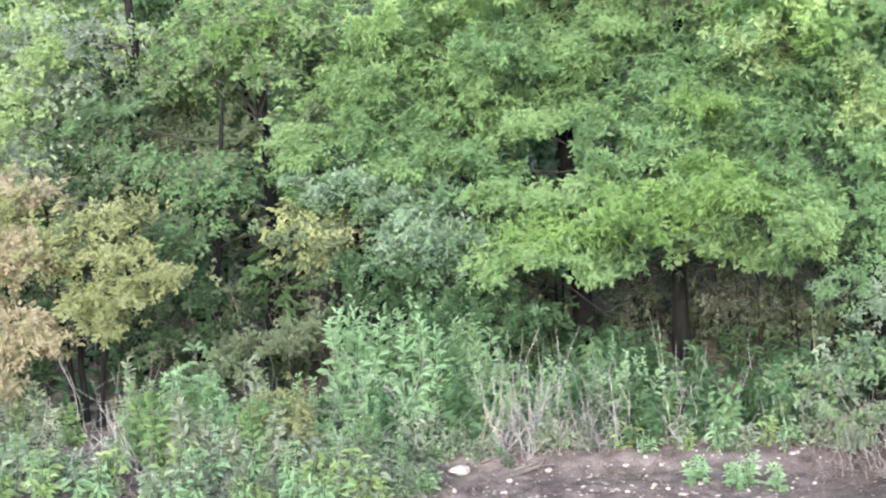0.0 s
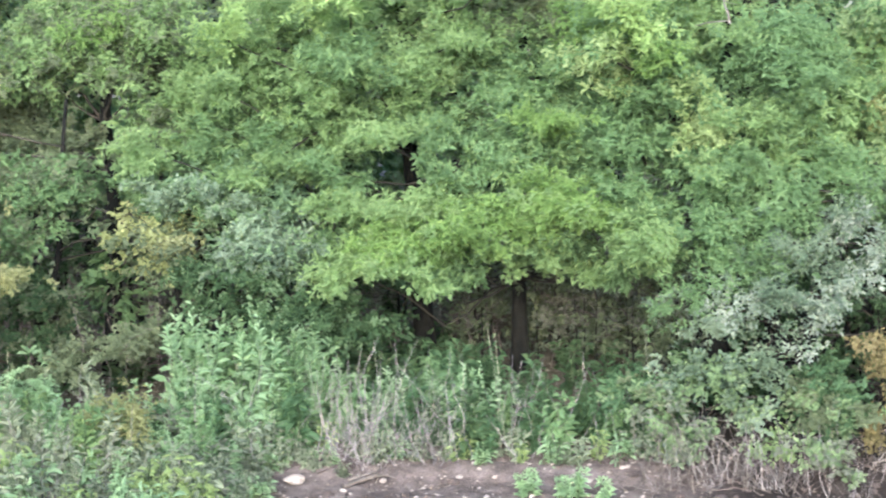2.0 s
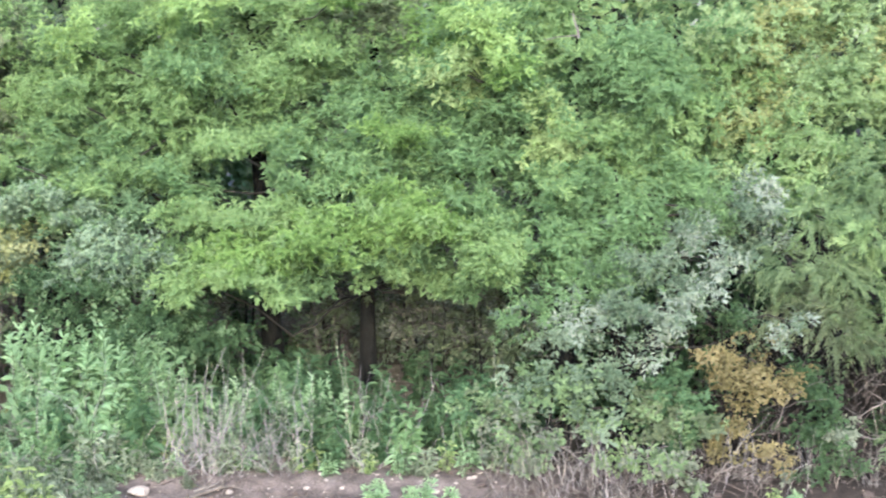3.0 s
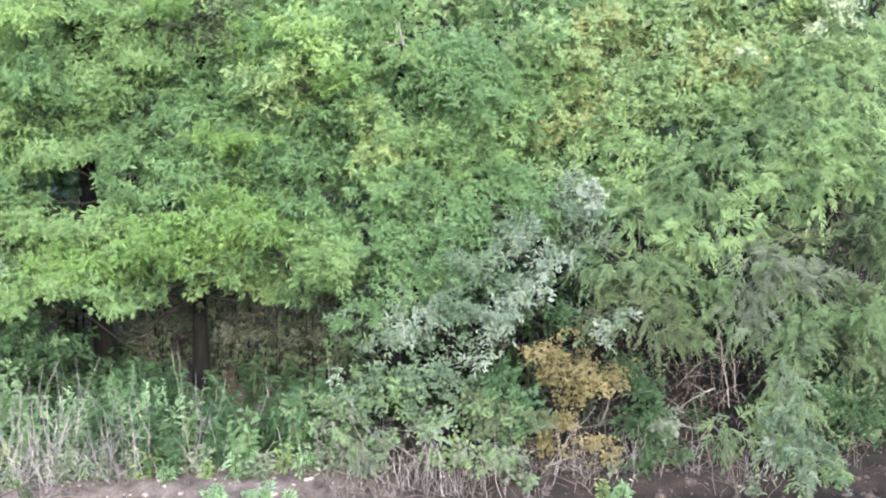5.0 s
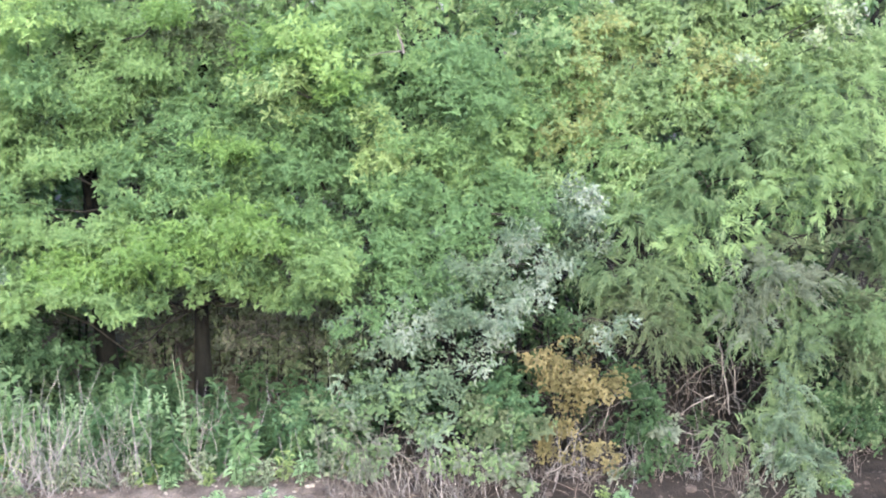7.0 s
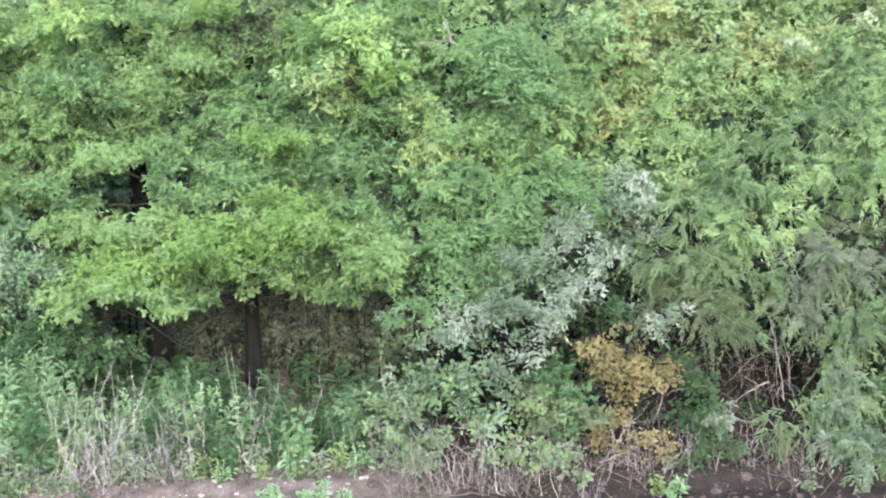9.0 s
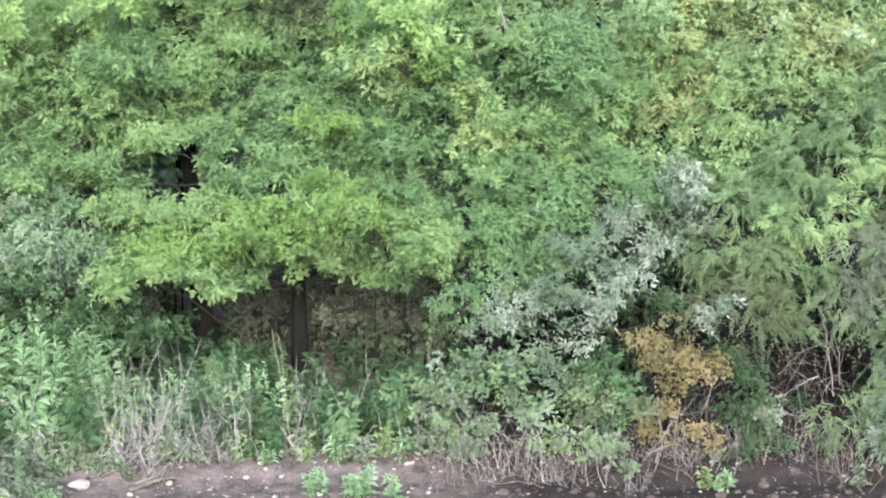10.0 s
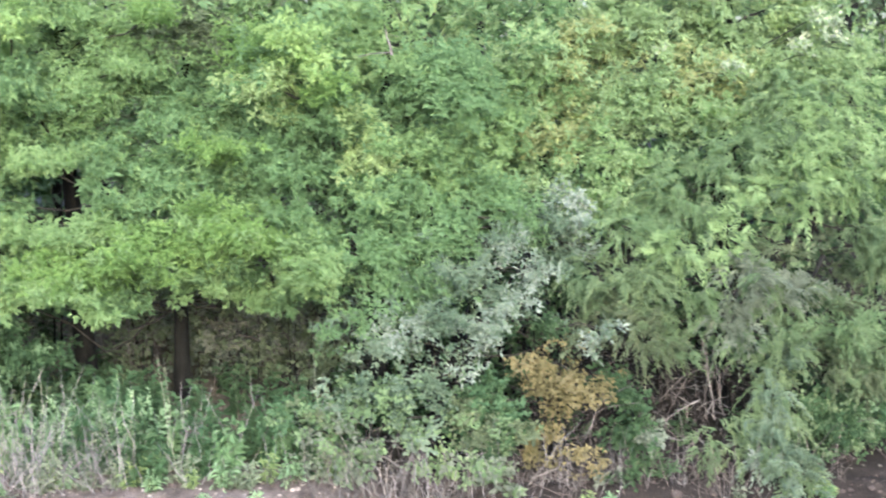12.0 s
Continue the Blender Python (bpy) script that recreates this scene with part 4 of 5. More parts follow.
def leaf_litter():
    rng = np.random.default_rng(310)
    n = 26000
    x, y = rng.uniform(-9.5, 7.5, n), 15.2 + 8.5 * rng.uniform(0, 1, n) ** 1.2
    keep = (x < 1.4) | (y > 17.5) | (rng.uniform(0, 1, n) < 0.2)
    x, y, n = x[keep], y[keep], int(keep.sum())
    p = np.array([(a, b, ground_z(a, b) + 0.012) for a, b in zip(x, y)])
    s = Soup()
    a = rng.normal(0, 1, (n, 3)) * [1, 1, 0.25]
    size = rng.uniform(0.025, 0.055, n)
    leaves(s, p, a, rng.normal(0, 0.35, (n, 3)) + [0, -0.2, 1], size, size * 0.55)
    tagged(part("leaf_litter", s, LITTER), "brown dead leaves covering the woodland floor", "leaf litter", kind="stuff")


leaf_litter()


# ---- weeds and dry growth along the bank ----
def herb(name, seed, height, stems, kind, tint, label, category="weed"):
    """A weed: stems from one foot, with leaves or leafy side twigs all the way up."""
    rng = np.random.default_rng(seed)
    root = tagged(new(name), label, category)
    for i in range(stems):
        st, lv = Soup(), Soup()
        a = rng.uniform(0, 6.28)
        b = np.array([math.cos(a), math.sin(a), 0]) * rng.uniform(0.01, 0.07)
        h = height * rng.uniform(0.65, 1.05)
        t = b * rng.uniform(1, 2.5) + [rng.normal(0, 0.10) * h, rng.normal(0, 0.08) * h, h]
        p = limb(rng, b - [0, 0, 0.03], t, 8, 0, 0.05)
        tube(st, p, np.linspace(0.006, 0.002, 8), 4)
        if kind == "spire":
            n = int(44 * h)
            u = np.sort(rng.uniform(0.08, 1.0, n) ** 0.85)
            q = np.stack([np.interp(u * 7, np.arange(8), p[:, c]) for c in range(3)], 1)
            w = rng.normal(0, 1, (n, 3)) * [1, 1, 0.25]
            w[:, 2] += rng.uniform(-0.2, 0.7, n) + 0.9 * u**3
            size = 0.185 * rng.uniform(0.5, 1.2, n) * (1.12 - 0.72 * u)
            leaves(lv, q + unit(w) * (0.08 * rng.uniform(0, 1, n) * (1 - u))[:, None], w, rng.normal(0, 0.5, (n, 3)) + [0, -0.7, 0.7], size, size * 0.38, 0, 0.3)
        elif kind == "feather":
            n = int(21 * h)
            u = rng.uniform(0.12, 1.0, n)
            q = np.stack([np.interp(u * 7, np.arange(8), p[:, c]) for c in range(3)], 1)
            w = rng.normal(0, 1, (n, 3)) * [1, 1, 0.2] + [0, 0, 0.55]
            sprays(lv, rng, q, w, 0.17, 9, 0.062, 0.33, 0.35)
        else:
            n = int((27 if kind == "broad" else 52) * h)
            u = np.sort(rng.uniform(0.15, 1.0, n))
            q = np.stack([np.interp(u * 7, np.arange(8), p[:, c]) for c in range(3)], 1)
            w = rng.normal(0, 1, (n, 3)) * [1, 1, 0.2]
            w[:, 2] += rng.uniform(-0.6, 0.6, n)
            size = (0.185 if kind == "broad" else 0.095) * rng.uniform(0.6, 1.2, n) * (1.15 - 0.5 * u)
            leaves(lv, q + unit(w) * 0.02, w, rng.normal(0, 0.4, (n, 3)) + [0, -0.7, 0.8], size, size * (0.56 if kind == "broad" else 0.4), 0, 0.25)
        part("foliage", lv, LEAF[tint], part("stalk", st, STEM, root))
    return root


def tussock(seed, height, blades, label, mat, thick=0.0065):
    """Dry grass: bent flat blades and broken stalks from one foot."""
    rng = np.random.default_rng(seed)
    s = Soup()
    for i in range(blades):
        a = rng.uniform(0, 6.28)
        b = np.array([math.cos(a), math.sin(a), 0]) * rng.uniform(0, 0.26)
        h = height * rng.uniform(0.4, 1.05)
        w = 0.24 if rng.uniform(0, 1) < 0.55 else 0.7
        t = b * 0.75 + [rng.normal(0.06, w) * h, rng.normal(0, w * 0.6) * h, h * (1.0 if w < 0.5 else rng.uniform(0.3, 0.8))]
        t[:2] = np.clip(t[:2], -0.45, 0.45)
        p = limb(rng, b - [0, 0, 0.03], t, 6, 0, 0.07)
        tube(s, p, np.linspace(rng.uniform(0.4, 1.1) * thick, 0.0015, 6), 3)
    return tagged(part("grass_tussock", s, mat), label, "dry grass")


def scatter(bases, seed, n, x0, x1, y0, y1, s0=0.75, s1=1.2, group=""):
    """Sets n plants down in a stretch of the bank."""
    rng = np.random.default_rng(seed)
    for i in range(n):
        b = bases[i % len(bases)]
        x = x0 + (x1 - x0) * (i + rng.uniform(0, 1)) / n
        y = rng.uniform(y0, y1)
        k = rng.uniform(s0, s1)
        m = pose(x, y, ground_z(x, y), rng.normal(0, 5), rng.normal(0, 5), rng.uniform(0, 360)) @ Matrix.Scale(k, 4)
        tagged(copy_thing(b, m), group=group)


def drop(bases):
    for b in bases:
        for o in (*b.children_recursive, b):
            bpy.data.objects.remove(o)


TALL = [herb("tall_weed", 400 + i, 1.15, 6, ("spire", "spire", "spire", "spire")[i], ("mint", "fresh", "mint", "mint")[i], "tall bright green weed with pointed leaves on the bank") for i in range(4)]
MUG = [herb("tall_weed", 480 + i, 1.0, 6, ("spire", "feather", "spire")[i], ("mugwort", "mint", "mint")[i], "tall greyish-green weed on the bank") for i in range(3)]
BROAD = [herb("leafy_weed", 410 + i, 0.72, 5, "broad", ("weed", "fresh", "deep", "mint", "weed")[i], "fresh green broad-leaved weed on the bank edge") for i in range(5)]
LOW = [herb("low_weed", 420 + i, 0.26, 7, "low", ("pale", "mint", "ash", "mugwort")[i], "low green weed at the edge of the bare earth") for i in range(4)]
# dark tints carry the trees' shade, since the low sun reaches these plants
DIM = [herb("shade_plant", 460 + i, 0.3, 5, "low", ("deep", "weed", "deep")[i], "low plant under the trees, its green darkened for shade", "plant") for i in range(3)]
GOLD = [herb("yellowing_weed", 430 + i, 0.62, 5, "feather", "yellow", "weed gone yellow among the green ones") for i in range(2)]
PALEWEED = [herb("pale_weed", 490 + i, 0.8, 5, "spire", ("light", "mugwort")[i], "pale yellowish-green weed on the bank") for i in range(2)]
SPIKY = [herb("low_weed", 470 + i, 0.5, 5, "spire", "mint", "low bright green weed with narrow pointed leaves on bare earth") for i in range(2)]
GREY = [tussock(440 + i, 1.0, 17, "tussock of grey dry grass stalks", GREYSTRAW, 0.006) for i in range(3)]
STUB = [tussock(450 + i, 0.5, 15, "clump of short dry stems on the bank edge", STRAW) for i in range(3)]
scatter(TALL, 501, 19, -3.95, -2.65, 14.95, 15.8, 0.7, 1.15, "tall weeds")
scatter(TALL, 534, 11, -4.7, -3.1, 14.0, 14.9, 0.35, 0.7, "tall weeds")
scatter(MUG, 502, 7, -5.7, -4.6, 14.6, 15.5, 0.5, 0.85, "tall weeds")
scatter(TALL, 503, 8, -2.7, -1.2, 15.2, 15.7, 0.45, 0.7, "tall weeds")
scatter(MUG, 517, 9, -7.4, -5.5, 13.1, 14.7, 0.25, 0.55, "tall weeds")
scatter(MUG, 524, 11, -4.9, -3.1, 13.4, 14.7, 0.25, 0.55, "tall weeds")
scatter(BROAD[1::2], 504, 9, -5.6, -4.0, 14.3, 15.5, 0.6, 1.1, "leafy weeds")
scatter(BROAD[:3], 505, 13, -2.5, -1.1, 15.0, 15.6, 0.45, 0.95, "leafy weeds")
scatter(BROAD[:3], 526, 12, -1.2, 0.6, 14.95, 15.6, 0.5, 0.8, "leafy weeds")
scatter(BROAD[:2], 506, 9, -4.0, -2.6, 14.65, 15.1, 0.5, 0.85, "leafy weeds")
scatter(BROAD, 507, 5, 4.3, 5.8, 15.6, 16.2, 0.6, 0.9, "leafy weeds")
scatter(LOW, 508, 34, -7.4, -5.3, 12.6, 14.3, 0.8, 1.6, "low weeds")
scatter(LOW, 522, 38, -4.95, -3.05, 12.9, 14.2, 0.8, 1.6, "low weeds")
scatter(LOW[2:], 538, 24, -4.4, -3.0, 14.05, 14.95, 0.9, 1.7, "low weeds")
scatter(LOW[1:], 539, 18, -3.2, -2.78, 13.5, 14.9, 0.5, 1.0, "low weeds")
scatter(LOW[1:], 540, 8, -2.8, -2.3, 14.62, 14.85, 0.4, 0.8, "low weeds")
scatter(LOW, 509, 22, -2.6, 0.6, 14.8, 15.05, 0.6, 1.1, "low weeds")
scatter(SPIKY, 510, 6, -0.85, -0.05, 14.0, 14.2, 0.35, 0.6, "low spiky weeds")
scatter(LOW, 511, 5, 1.9, 5.2, 14.3, 14.7, 0.5, 0.9, "low weeds")
scatter(BROAD[:3], 518, 10, -2.6, -1.2, 15.9, 17.0, 0.5, 0.8, "leafy weeds")
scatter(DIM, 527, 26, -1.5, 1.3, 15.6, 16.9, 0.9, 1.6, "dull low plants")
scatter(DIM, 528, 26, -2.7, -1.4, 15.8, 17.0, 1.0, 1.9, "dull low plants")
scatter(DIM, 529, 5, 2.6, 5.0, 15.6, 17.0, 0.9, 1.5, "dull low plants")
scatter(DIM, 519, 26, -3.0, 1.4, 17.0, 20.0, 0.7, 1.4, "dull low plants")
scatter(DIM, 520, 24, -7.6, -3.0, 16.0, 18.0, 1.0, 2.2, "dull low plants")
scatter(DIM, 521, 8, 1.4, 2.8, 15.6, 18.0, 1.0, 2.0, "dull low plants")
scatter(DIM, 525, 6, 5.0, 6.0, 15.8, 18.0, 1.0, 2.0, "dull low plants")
scatter(PALEWEED, 530, 8, -5.2, -4.1, 13.9, 15.0, 0.6, 1.1, "pale weeds")
scatter(PALEWEED, 531, 5, -7.2, -6.0, 13.6, 14.8, 0.5, 0.9, "pale weeds")
scatter(GOLD, 512, 6, -4.5, -3.95, 14.2, 14.7, 0.8, 1.1, "yellowing weeds")
scatter(GREY, 513, 5, -2.4, -2.0, 14.78, 15.0, 0.85, 1.05, "dry grass tussocks")
scatter(GREY, 523, 3, -1.8, -1.5, 14.8, 15.05, 0.75, 0.95, "dry grass tussocks")
scatter(GREY, 532, 6, 0.4, 1.7, 14.55, 14.95, 0.35, 0.6, "dry grass tussocks")
scatter(GREY, 533, 4, 2.0, 3.6, 14.7, 15.1, 0.35, 0.55, "dry grass tussocks")
scatter(GREY, 535, 22, -6.4, -4.1, 13.0, 14.3, 0.22, 0.42, "dry grass tussocks")
scatter(GREY, 514, 13, -5.8, -4.0, 13.9, 15.1, 0.4, 0.65, "dry grass tussocks")
scatter(GREY, 536, 4, 0.15, 2.3, 14.3, 14.7, 0.3, 0.5, "dry grass tussocks")
scatter(STUB, 537, 4, 1.9, 4.0, 14.4, 15.0, 0.7, 1.1, "short dry stems")
scatter(STUB, 515, 7, 0.1, 1.9, 14.4, 15.0, 0.7, 1.2, "short dry stems")
scatter(STUB, 516, 4, 2.0, 4.2, 14.6, 15.3, 0.6, 1.1, "short dry stems")
for kind in (SPIKY, TALL, MUG, PALEWEED, BROAD, LOW, DIM, GOLD, GREY, STUB):
    drop(kind)


def dry_stalk(seed, a, b, r=0.0034, mat=None, label="single pale weed stalk standing upright", name="dry_stalk"):
    rng = np.random.default_rng(seed)
    s = Soup()
    tube(s, limb(rng, a, b, 8, 0, 0.035), np.linspace(r, r * 0.5, 8), 5)
    return tagged(part(name, s, mat or PALESTEM, smooth=True), label, "stalk", "dry stalks")


dry_stalk(521, (0.25, 15.1, 0.02), (0.21, 15.1, 1.19))
dry_stalk(522, (-0.95, 15, 0.09), (-1.06, 15, 1.13))
dry_stalk(523, (-0.98, 15.05, 0.05), (-1.12, 15.05, 1.17))
dry_stalk(524, (-4.39, 14.6, -0.24), (-4.36, 14.6, 0.65))
dry_stalk(525, (-4.22, 14.7, -0.16), (-4.27, 14.7, 0.38))
dry_stalk(526, (-5.34, 14.9, -0.02), (-5.29, 14.9, 0.94))
dry_stalk(527, (-6.44, 14.5, -0.36), (-6.36, 14.5, 0.25))
dry_stalk(528, (-5.91, 15, 0.16), (-5.83, 15, 0.77))
dry_stalk(529, (-6.24, 15.1, 0.34), (-6.38, 15.1, 0.75))


rng = np.random.default_rng(560)
for i in range(48):
    x, y, h = rng.uniform(-6.9, -3.9), rng.uniform(13.5, 15.2), rng.uniform(0.25, 0.8)
    if -6.5 < x < -5.7 and y > 14.2:
        continue
    z = ground_z(x, y)
    dry_stalk(561 + i, (x, y, z - 0.02), (x + rng.normal(0, 0.16) * (1 if i % 3 else 2), y + rng.normal(0, 0.06), z + h), rng.uniform(0.0028, 0.0055), (GREYSTRAW, PALESTEM)[i % 2])


def dry_grass(seed, n, x0, x1, y0, y1, h0, h1, mat, label):
    """Thin dry stems standing and leaning between the weeds."""
    rng = np.random.default_rng(seed)
    s = Soup()
    for i in range(n):
        x, y, h = rng.uniform(x0, x1), rng.uniform(y0, y1), rng.uniform(h0, h1)
        z = ground_z(x, y)
        lean = rng.normal(0, 0.22 if i % 3 else 0.55, 2) * h
        p = limb(rng, (x, y, z - 0.02), (x + lean[0], y + 0.5 * lean[1], z + h), 6, 0, 0.07)
        tube(s, p, np.linspace(rng.uniform(0.0025, 0.0055), 0.0013, 6), 3)
        if i % 2:
            q = p[rng.integers(2, 5)]
            tube(s, limb(rng, q, q + rng.normal(0, 0.09, 3) + [0, 0, 0.07], 4, 0, 0.08), np.linspace(0.0025, 0.001, 4), 3)
    tagged(part("dry_grass", s, mat), label, "dry grass", kind="stuff")


dry_grass(800, 105, -6.9, -3.8, 13.4, 15.1, 0.25, 0.75, GREYSTRAW, "thin grey dry stems standing among weeds")
dry_grass(805, 60, -4.4, -2.9, 13.9, 14.9, 0.15, 0.45, GREYSTRAW, "short grey dry grass between the weeds")
dry_grass(801, 70, -3.9, -1.2, 14.8, 15.5, 0.3, 0.95, GREYSTRAW, "thin grey dry stems standing among weeds")
dry_grass(802, 45, -1.2, 0.4, 14.85, 15.5, 0.3, 0.85, GREYSTRAW, "thin grey dry stems standing among weeds")
dry_grass(803, 48, 0.3, 2.9, 14.4, 15.0, 0.2, 0.6, GREYSTRAW, "dry grey stems and twigs along the bank edge")
dry_grass(804, 50, 2.6, 4.9, 14.7, 15.3, 0.15, 0.5, STRAW, "dry brown stems under the cedar")


def dead_branch(seed, pts, r, forks, label, mat=None):
    """A fallen or hanging bare branch with side twigs."""
    rng = np.random.default_rng(seed)
    s = Soup()
    p = np.concatenate([limb(rng, a, b, 6, 0, 0.06)[: 5 if i < len(pts) - 2 else 6] for i, (a, b) in enumerate(zip(pts, pts[1:]))])
    rr = np.linspace(r, r * 0.35, len(p))
    tube(s, p, rr, 6)
    twigs = []
    for i in range(forks):
        k = rng.integers(1, len(p))
        e = p[k] + rng.normal(0, 0.16, 3) + [0, 0, -0.04]
        tw = Soup()
        tube(tw, limb(rng, p[k], e, 5, 0, 0.1), np.linspace(rr[k] * 0.55, 0.002, 5), 4)
        twigs.append(tw)
    root = tagged(part("dead_branch", s, mat or TWIG, smooth=True), label, "branch")
    for tw in twigs:
        part("twig", tw, mat or TWIG, root, smooth=True)
    return root


dead_branch(531, [(-4.91, 13.60, -0.11), (-5.23, 13.90, 0.11), (-5.68, 14.30, 0.45)], 0.016, 9, "bleached branch leaning among the weeds")
dead_branch(541, [(-5.29, 13.90, 0.13), (-5.47, 14.10, 0.31), (-5.65, 14.30, 0.51)], 0.01, 7, "bleached branch leaning among the weeds")
dead_branch(542, [(-5.05, 14.20, 0.08), (-4.96, 14.30, 0.20), (-4.88, 14.40, 0.32)], 0.008, 7, "bleached thin branch leaning among the weeds")
dead_branch(553, [(-6.32, 14.80, 0.87), (-6.11, 14.60, 0.63), (-6.03, 14.50, 0.35)], 0.008, 6, "bleached thin branch leaning among the weeds")
dead_branch(532, [(3.72, 15.50, 1.25), (3.75, 15.40, 0.96), (3.77, 15.20, 0.56)], 0.013, 14, "bare grey branch hanging in a dark hollow")
dead_branch(543, [(3.81, 15.50, 1.15), (3.86, 15.40, 0.91), (3.82, 15.20, 0.66)], 0.008, 8, "bare grey branch hanging in a dark hollow")
dead_branch(533, [(3.65, 15.30, 0.72), (3.44, 15.20, 0.65), (3.31, 15.20, 0.55)], 0.009, 10, "pale dry branch sprawling over the bank")
dead_branch(544, [(3.63, 15.20, 0.47), (3.44, 15.10, 0.40), (3.29, 15.10, 0.42)], 0.009, 6, "pale dry branch sprawling over the bank")
dead_branch(534, [(3.61, 15.20, 0.44), (3.48, 15.10, 0.29), (3.39, 14.95, 0.07)], 0.009, 7, "pale dry branch reaching down to the earth")
dead_branch(545, [(3.57, 15.20, 0.41), (3.55, 15.10, 0.25), (3.56, 14.95, 0.05)], 0.009, 6, "pale dry branch reaching down to the earth")
dead_branch(546, [(3.63, 15.20, 0.41), (3.70, 15.10, 0.30), (3.65, 15.00, 0.09)], 0.008, 6, "pale dry branch reaching down to the earth")
dead_branch(535, [(3.76, 15.50, 0.99), (3.53, 15.50, 0.89), (3.32, 15.50, 0.69)], 0.006, 8, "thin grey branch in the hollow under the cedar")
dead_branch(536, [(4.82, 15.3, 0.2), (5.05, 15.4, 0.48), (5.26, 15.4, 0.53)], 0.0065, 5, "dry crooked branch by the earth bank")
dead_branch(537, [(0.66, 14.85, 0.38), (0.85, 14.80, 0.31), (0.98, 14.70, 0.19)], 0.011, 6, "pale dry branch lying along the bank edge")
dead_branch(547, [(1.05, 14.85, 0.34), (0.92, 14.75, 0.17), (0.81, 14.60, -0.00)], 0.009, 5, "pale dry branch lying along the bank edge")
dead_branch(548, [(1.46, 14.85, 0.27), (1.69, 14.85, 0.35), (1.94, 14.90, 0.43)], 0.008, 6, "pale dry branch lying along the bank edge")
dead_branch(549, [(2.07, 14.80, 0.14), (2.30, 14.80, 0.22), (2.61, 14.90, 0.30)], 0.009, 8, "pale dry branch lying along the bank edge")
dead_branch(550, [(2.74, 15.10, 0.81), (2.65, 15.00, 0.66), (2.55, 14.90, 0.45)], 0.007, 4, "thin bare branch beside the orange shrub")
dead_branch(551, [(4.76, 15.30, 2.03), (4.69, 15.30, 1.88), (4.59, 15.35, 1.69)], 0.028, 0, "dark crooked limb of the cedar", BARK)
dead_branch(552, [(0.91, 15.80, 3.76), (0.88, 15.80, 3.88), (0.85, 15.80, 3.98)], 0.014, 3, "pale forked branch among the leaves")
dead_branch(538, [(-7.75, 17, 3.22), (-7.2, 17.3, 3.5), (-6.71, 17.6, 4.01)], 0.012, 9, "curving pale grey branch of the thin tree")
dead_branch(539, [(-7.24, 16.6, 2.49), (-6.91, 16.7, 2.76), (-6.82, 16.8, 3.15)], 0.009, 9, "bare grey branch among pale leaves")


def twig_tangle(seed, x, y, n, spread, label):
    """Fine dry twigs lying across one another."""
    rng = np.random.default_rng(seed)
    s = Soup()
    for i in range(n):
        a = np.array([x + rng.normal(0, spread), y + rng.normal(0, 0.15), 0])
        w = rng.uniform(0, 6.28)
        b = a + np.array([math.cos(w), math.sin(w) * 0.4, 0]) * rng.uniform(0.15, 0.5)
        a[2], b[2] = ground_z(a[0], a[1]) + rng.uniform(0, 0.05), ground_z(b[0], b[1]) + rng.uniform(0.0, 0.2)
        tube(s, limb(rng, a, b, 5, 0.03, 0.08), np.linspace(rng.uniform(0.003, 0.007), 0.0015, 5), 3)
    tagged(part("twig_tangle", s, RUST), label, "twigs", kind="stuff")


RUST = rough_material("red_brown_twig", [(0.3, (0.032, 0.026, 0.024)), (0.7, (0.09, 0.076, 0.069))], 10.0, 80.0, 0.2)
for i, (x, y) in enumerate(((0.25, 14.75), (0.75, 14.7), (1.3, 14.7), (1.8, 14.8), (2.5, 14.85), (3.3, 15.2), (3.7, 15.2), (-4.9, 13.6), (-5.2, 13.7), (-4.7, 13.4), (-5.3, 14.2), (-2.2, 14.75), (4.9, 15.4))):
    twig_tangle(700 + i, x, y, 26, 0.25, "tangle of thin red-brown dry twigs on the ground")


# ---- stones and clods on the bare earth ----
def stone_mesh(seed, flat):
    rng = np.random.default_rng(seed)
    bm = bmesh.new()
    bmesh.ops.create_cube(bm, size=1.0)
    bmesh.ops.subdivide_edges(bm, edges=bm.edges, cuts=2, use_grid_fill=True)
    o = Vector(rng.uniform(0, 30, 3))
    for v in bm.verts:
        d = v.co.normalized()
        v.co = d * (0.5 + 0.22 * noise.noise(d * 1.3 + o))
        v.co.z *= flat
    me = bpy.data.meshes.new("stone")
    bm.to_mesh(me)
    bm.free()
    return me


def stones(name, seed, n, x0, x1, y0, y1, s0, s1, mat, label, group):
    rng = np.random.default_rng(seed)
    kinds = []
    for i in range(5):
        me = stone_mesh(seed + i, rng.uniform(0.5, 0.8))
        me.materials.append(mat)
        kinds.append(me)
    for i in range(n):
        x, y = rng.uniform(x0, x1), rng.uniform(y0, y1)
        k = s0 + (s1 - s0) * rng.uniform(0, 1) ** 2.5
        ob = tagged(new(name, kinds[i % 5]), label, "stone" if mat is STONE else "clod", group)
        ob.matrix_world = pose(x, y, ground_z(x, y) + k * 0.05, 0, 0, rng.uniform(0, 360)) @ Matrix.Scale(k, 4)


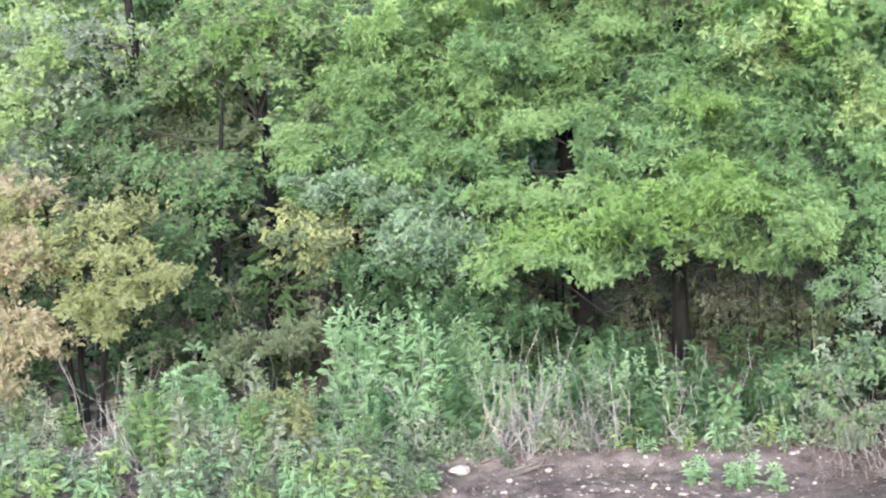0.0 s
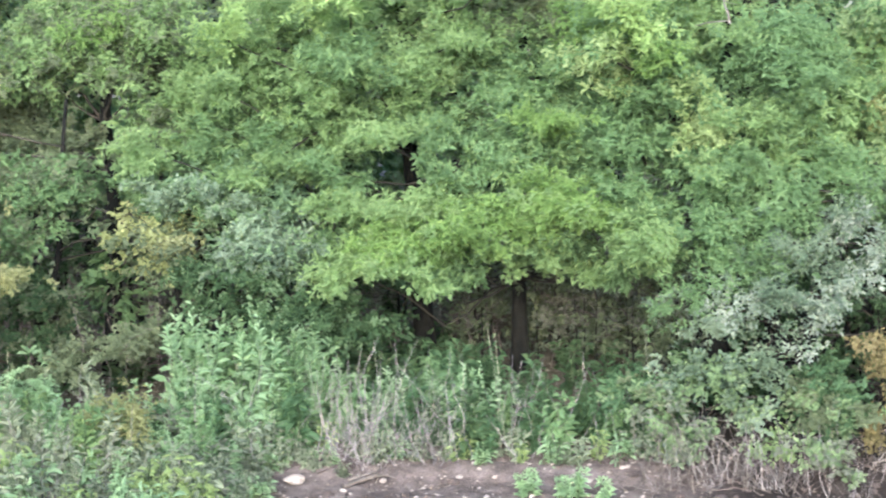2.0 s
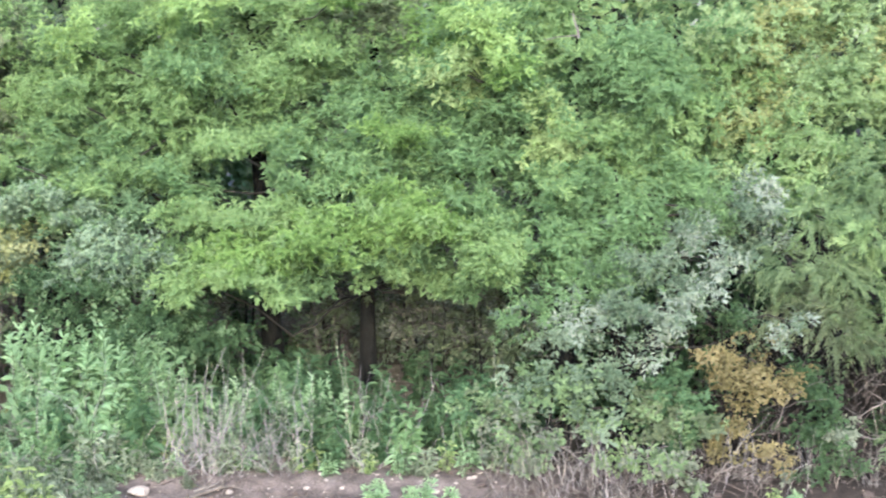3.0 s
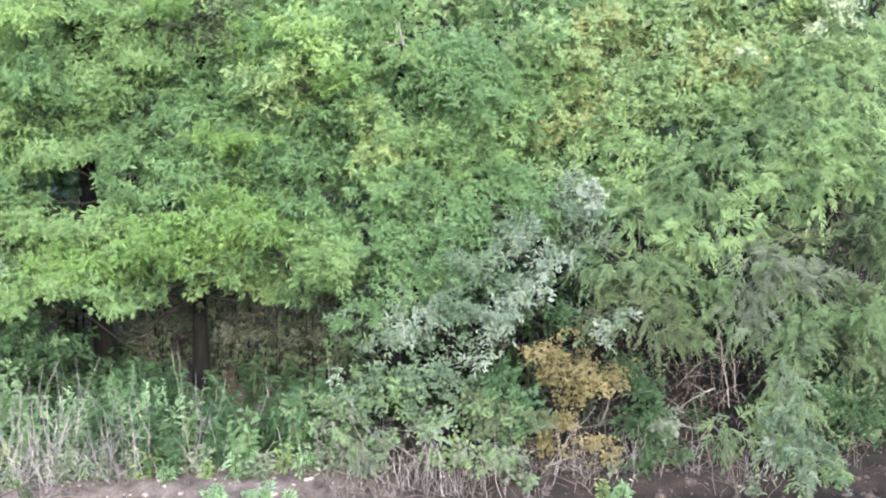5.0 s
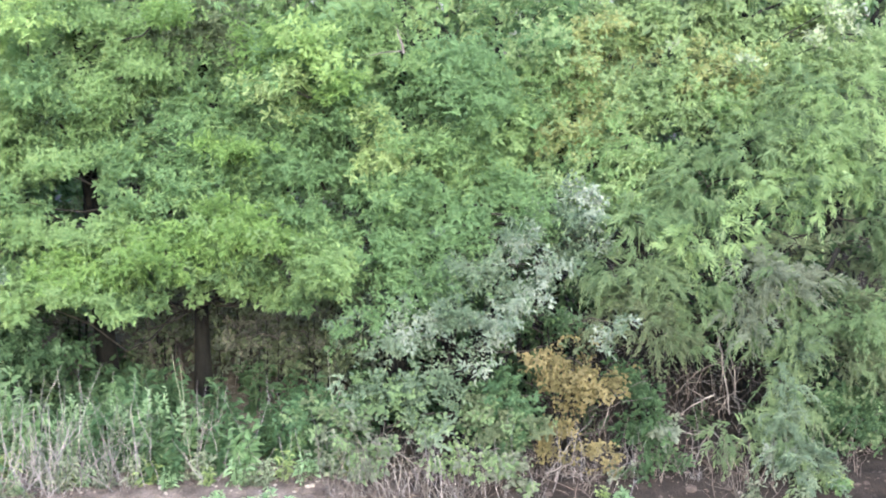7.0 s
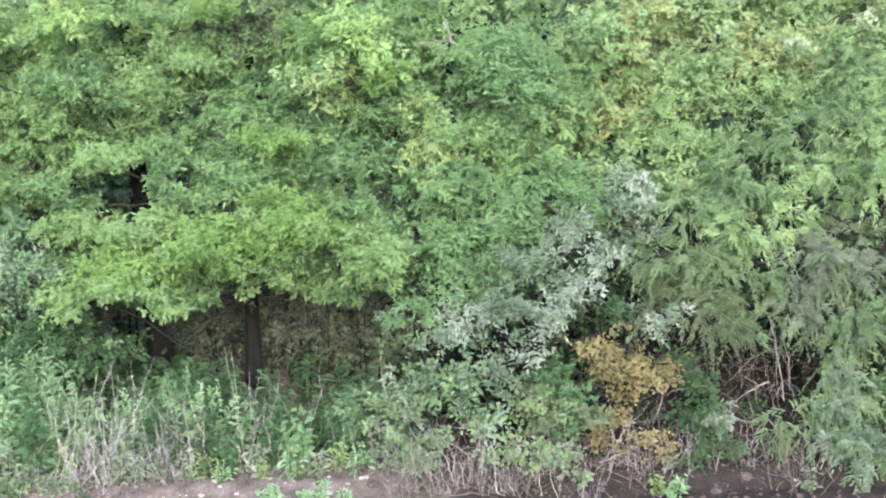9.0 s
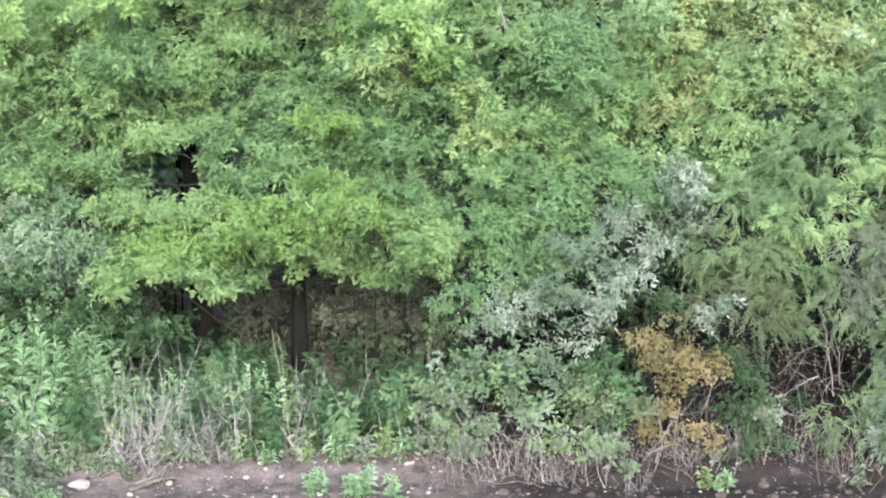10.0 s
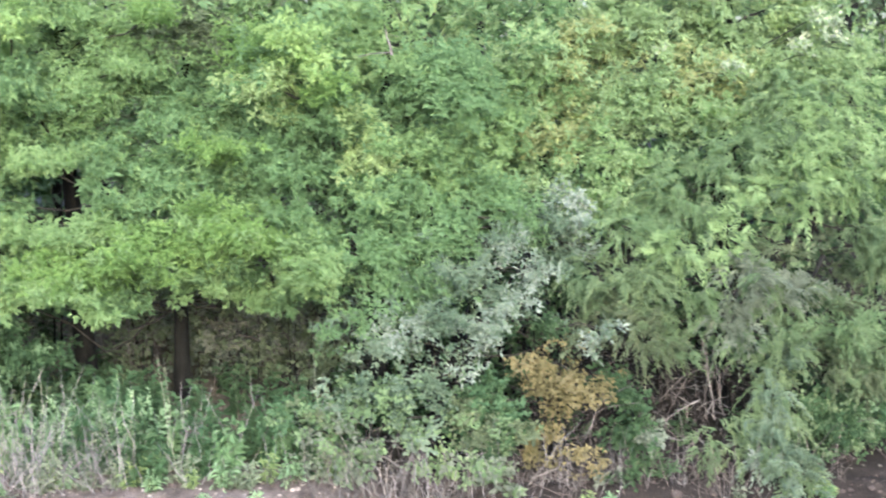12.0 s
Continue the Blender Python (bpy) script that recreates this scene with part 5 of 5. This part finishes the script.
def debris():
    rng = np.random.default_rng(640)
    n = 7500
    x, y = rng.uniform(-6.8, 6.0, n), rng.uniform(13.2, 15.1, n)
    keep = (x < 0.8) | (rng.uniform(0, 1, n) < 0.35)
    x, y, n = x[keep], y[keep], int(keep.sum())
    p = np.array([(a, b, ground_z(a, b) + 0.008) for a, b in zip(x, y)])
    s = Soup()
    size = rng.uniform(0.012, 0.038, n)
    leaves(s, p, rng.normal(0, 1, (n, 3)) * [1, 1, 0.2], rng.normal(0, 0.4, (n, 3)) + [0, -0.2, 1], size, size * 0.5)
    tagged(part("plant_debris", s, SCRAP), "scraps of dead leaves strewn on bare earth", "debris", kind="stuff")


debris()
CLOD = rough_material("brown_clod", [(0.3, (0.04, 0.033, 0.03)), (0.7, (0.11, 0.093, 0.085))], 14.0, 80.0, 0.6)
stones("pebble", 600, 215, -3.0, 0.4, 13.7, 14.95, 0.012, 0.062, STONE, "small pale pebble lying on bare earth", "pebbles")
stones("pebble", 610, 16, 0.5, 5.6, 14.0, 14.9, 0.02, 0.06, STONE, "small pale pebble lying on bare earth", "pebbles")
stones("earth_clod", 620, 260, -3.2, 5.8, 13.6, 15.0, 0.025, 0.11, CLOD, "crumbling brown clod of earth", "clods of earth")
big = tagged(new("stone", stone_mesh(633, 0.55)), "pale angular stone on the bare earth", "stone")
big.data.materials.append(STONE)
bx, by = -2.67, 14.43
big.matrix_world = pose(bx, by, ground_z(bx, by) + 0.03, 0, 8, 20) @ Matrix.Diagonal((0.19, 0.13, 0.16, 1))
dead_branch(540, [(-2.25, 14.35, -0.06), (-2.09, 14.50, -0.03), (-1.91, 14.60, -0.01)], 0.028, 9, "broken brown root lying on the earth", STRAW)
dead_branch(554, [(-2.21, 14.40, -0.02), (-2.08, 14.50, 0.01), (-1.99, 14.60, 0.04)], 0.012, 4, "pale broken stick lying across a root")
for i, (x, y, k) in enumerate(((-3.0, 13.75, 0.12), (-2.85, 13.72, 0.09), (-2.62, 13.9, 0.06), (-1.6, 14.0, 0.05), (-0.4, 14.6, 0.06))):
    lump = tagged(new("stone", stone_mesh(650 + i, 0.6)), "pale chipped stone half sunk in earth", "stone")
    lump.data.materials.append(STONE)
    lump.matrix_world = pose(x, y, ground_z(x, y) + 0.15 * k, 0, 10, 50 * i) @ Matrix.Diagonal((k, k * 0.7, k * 0.9, 1))
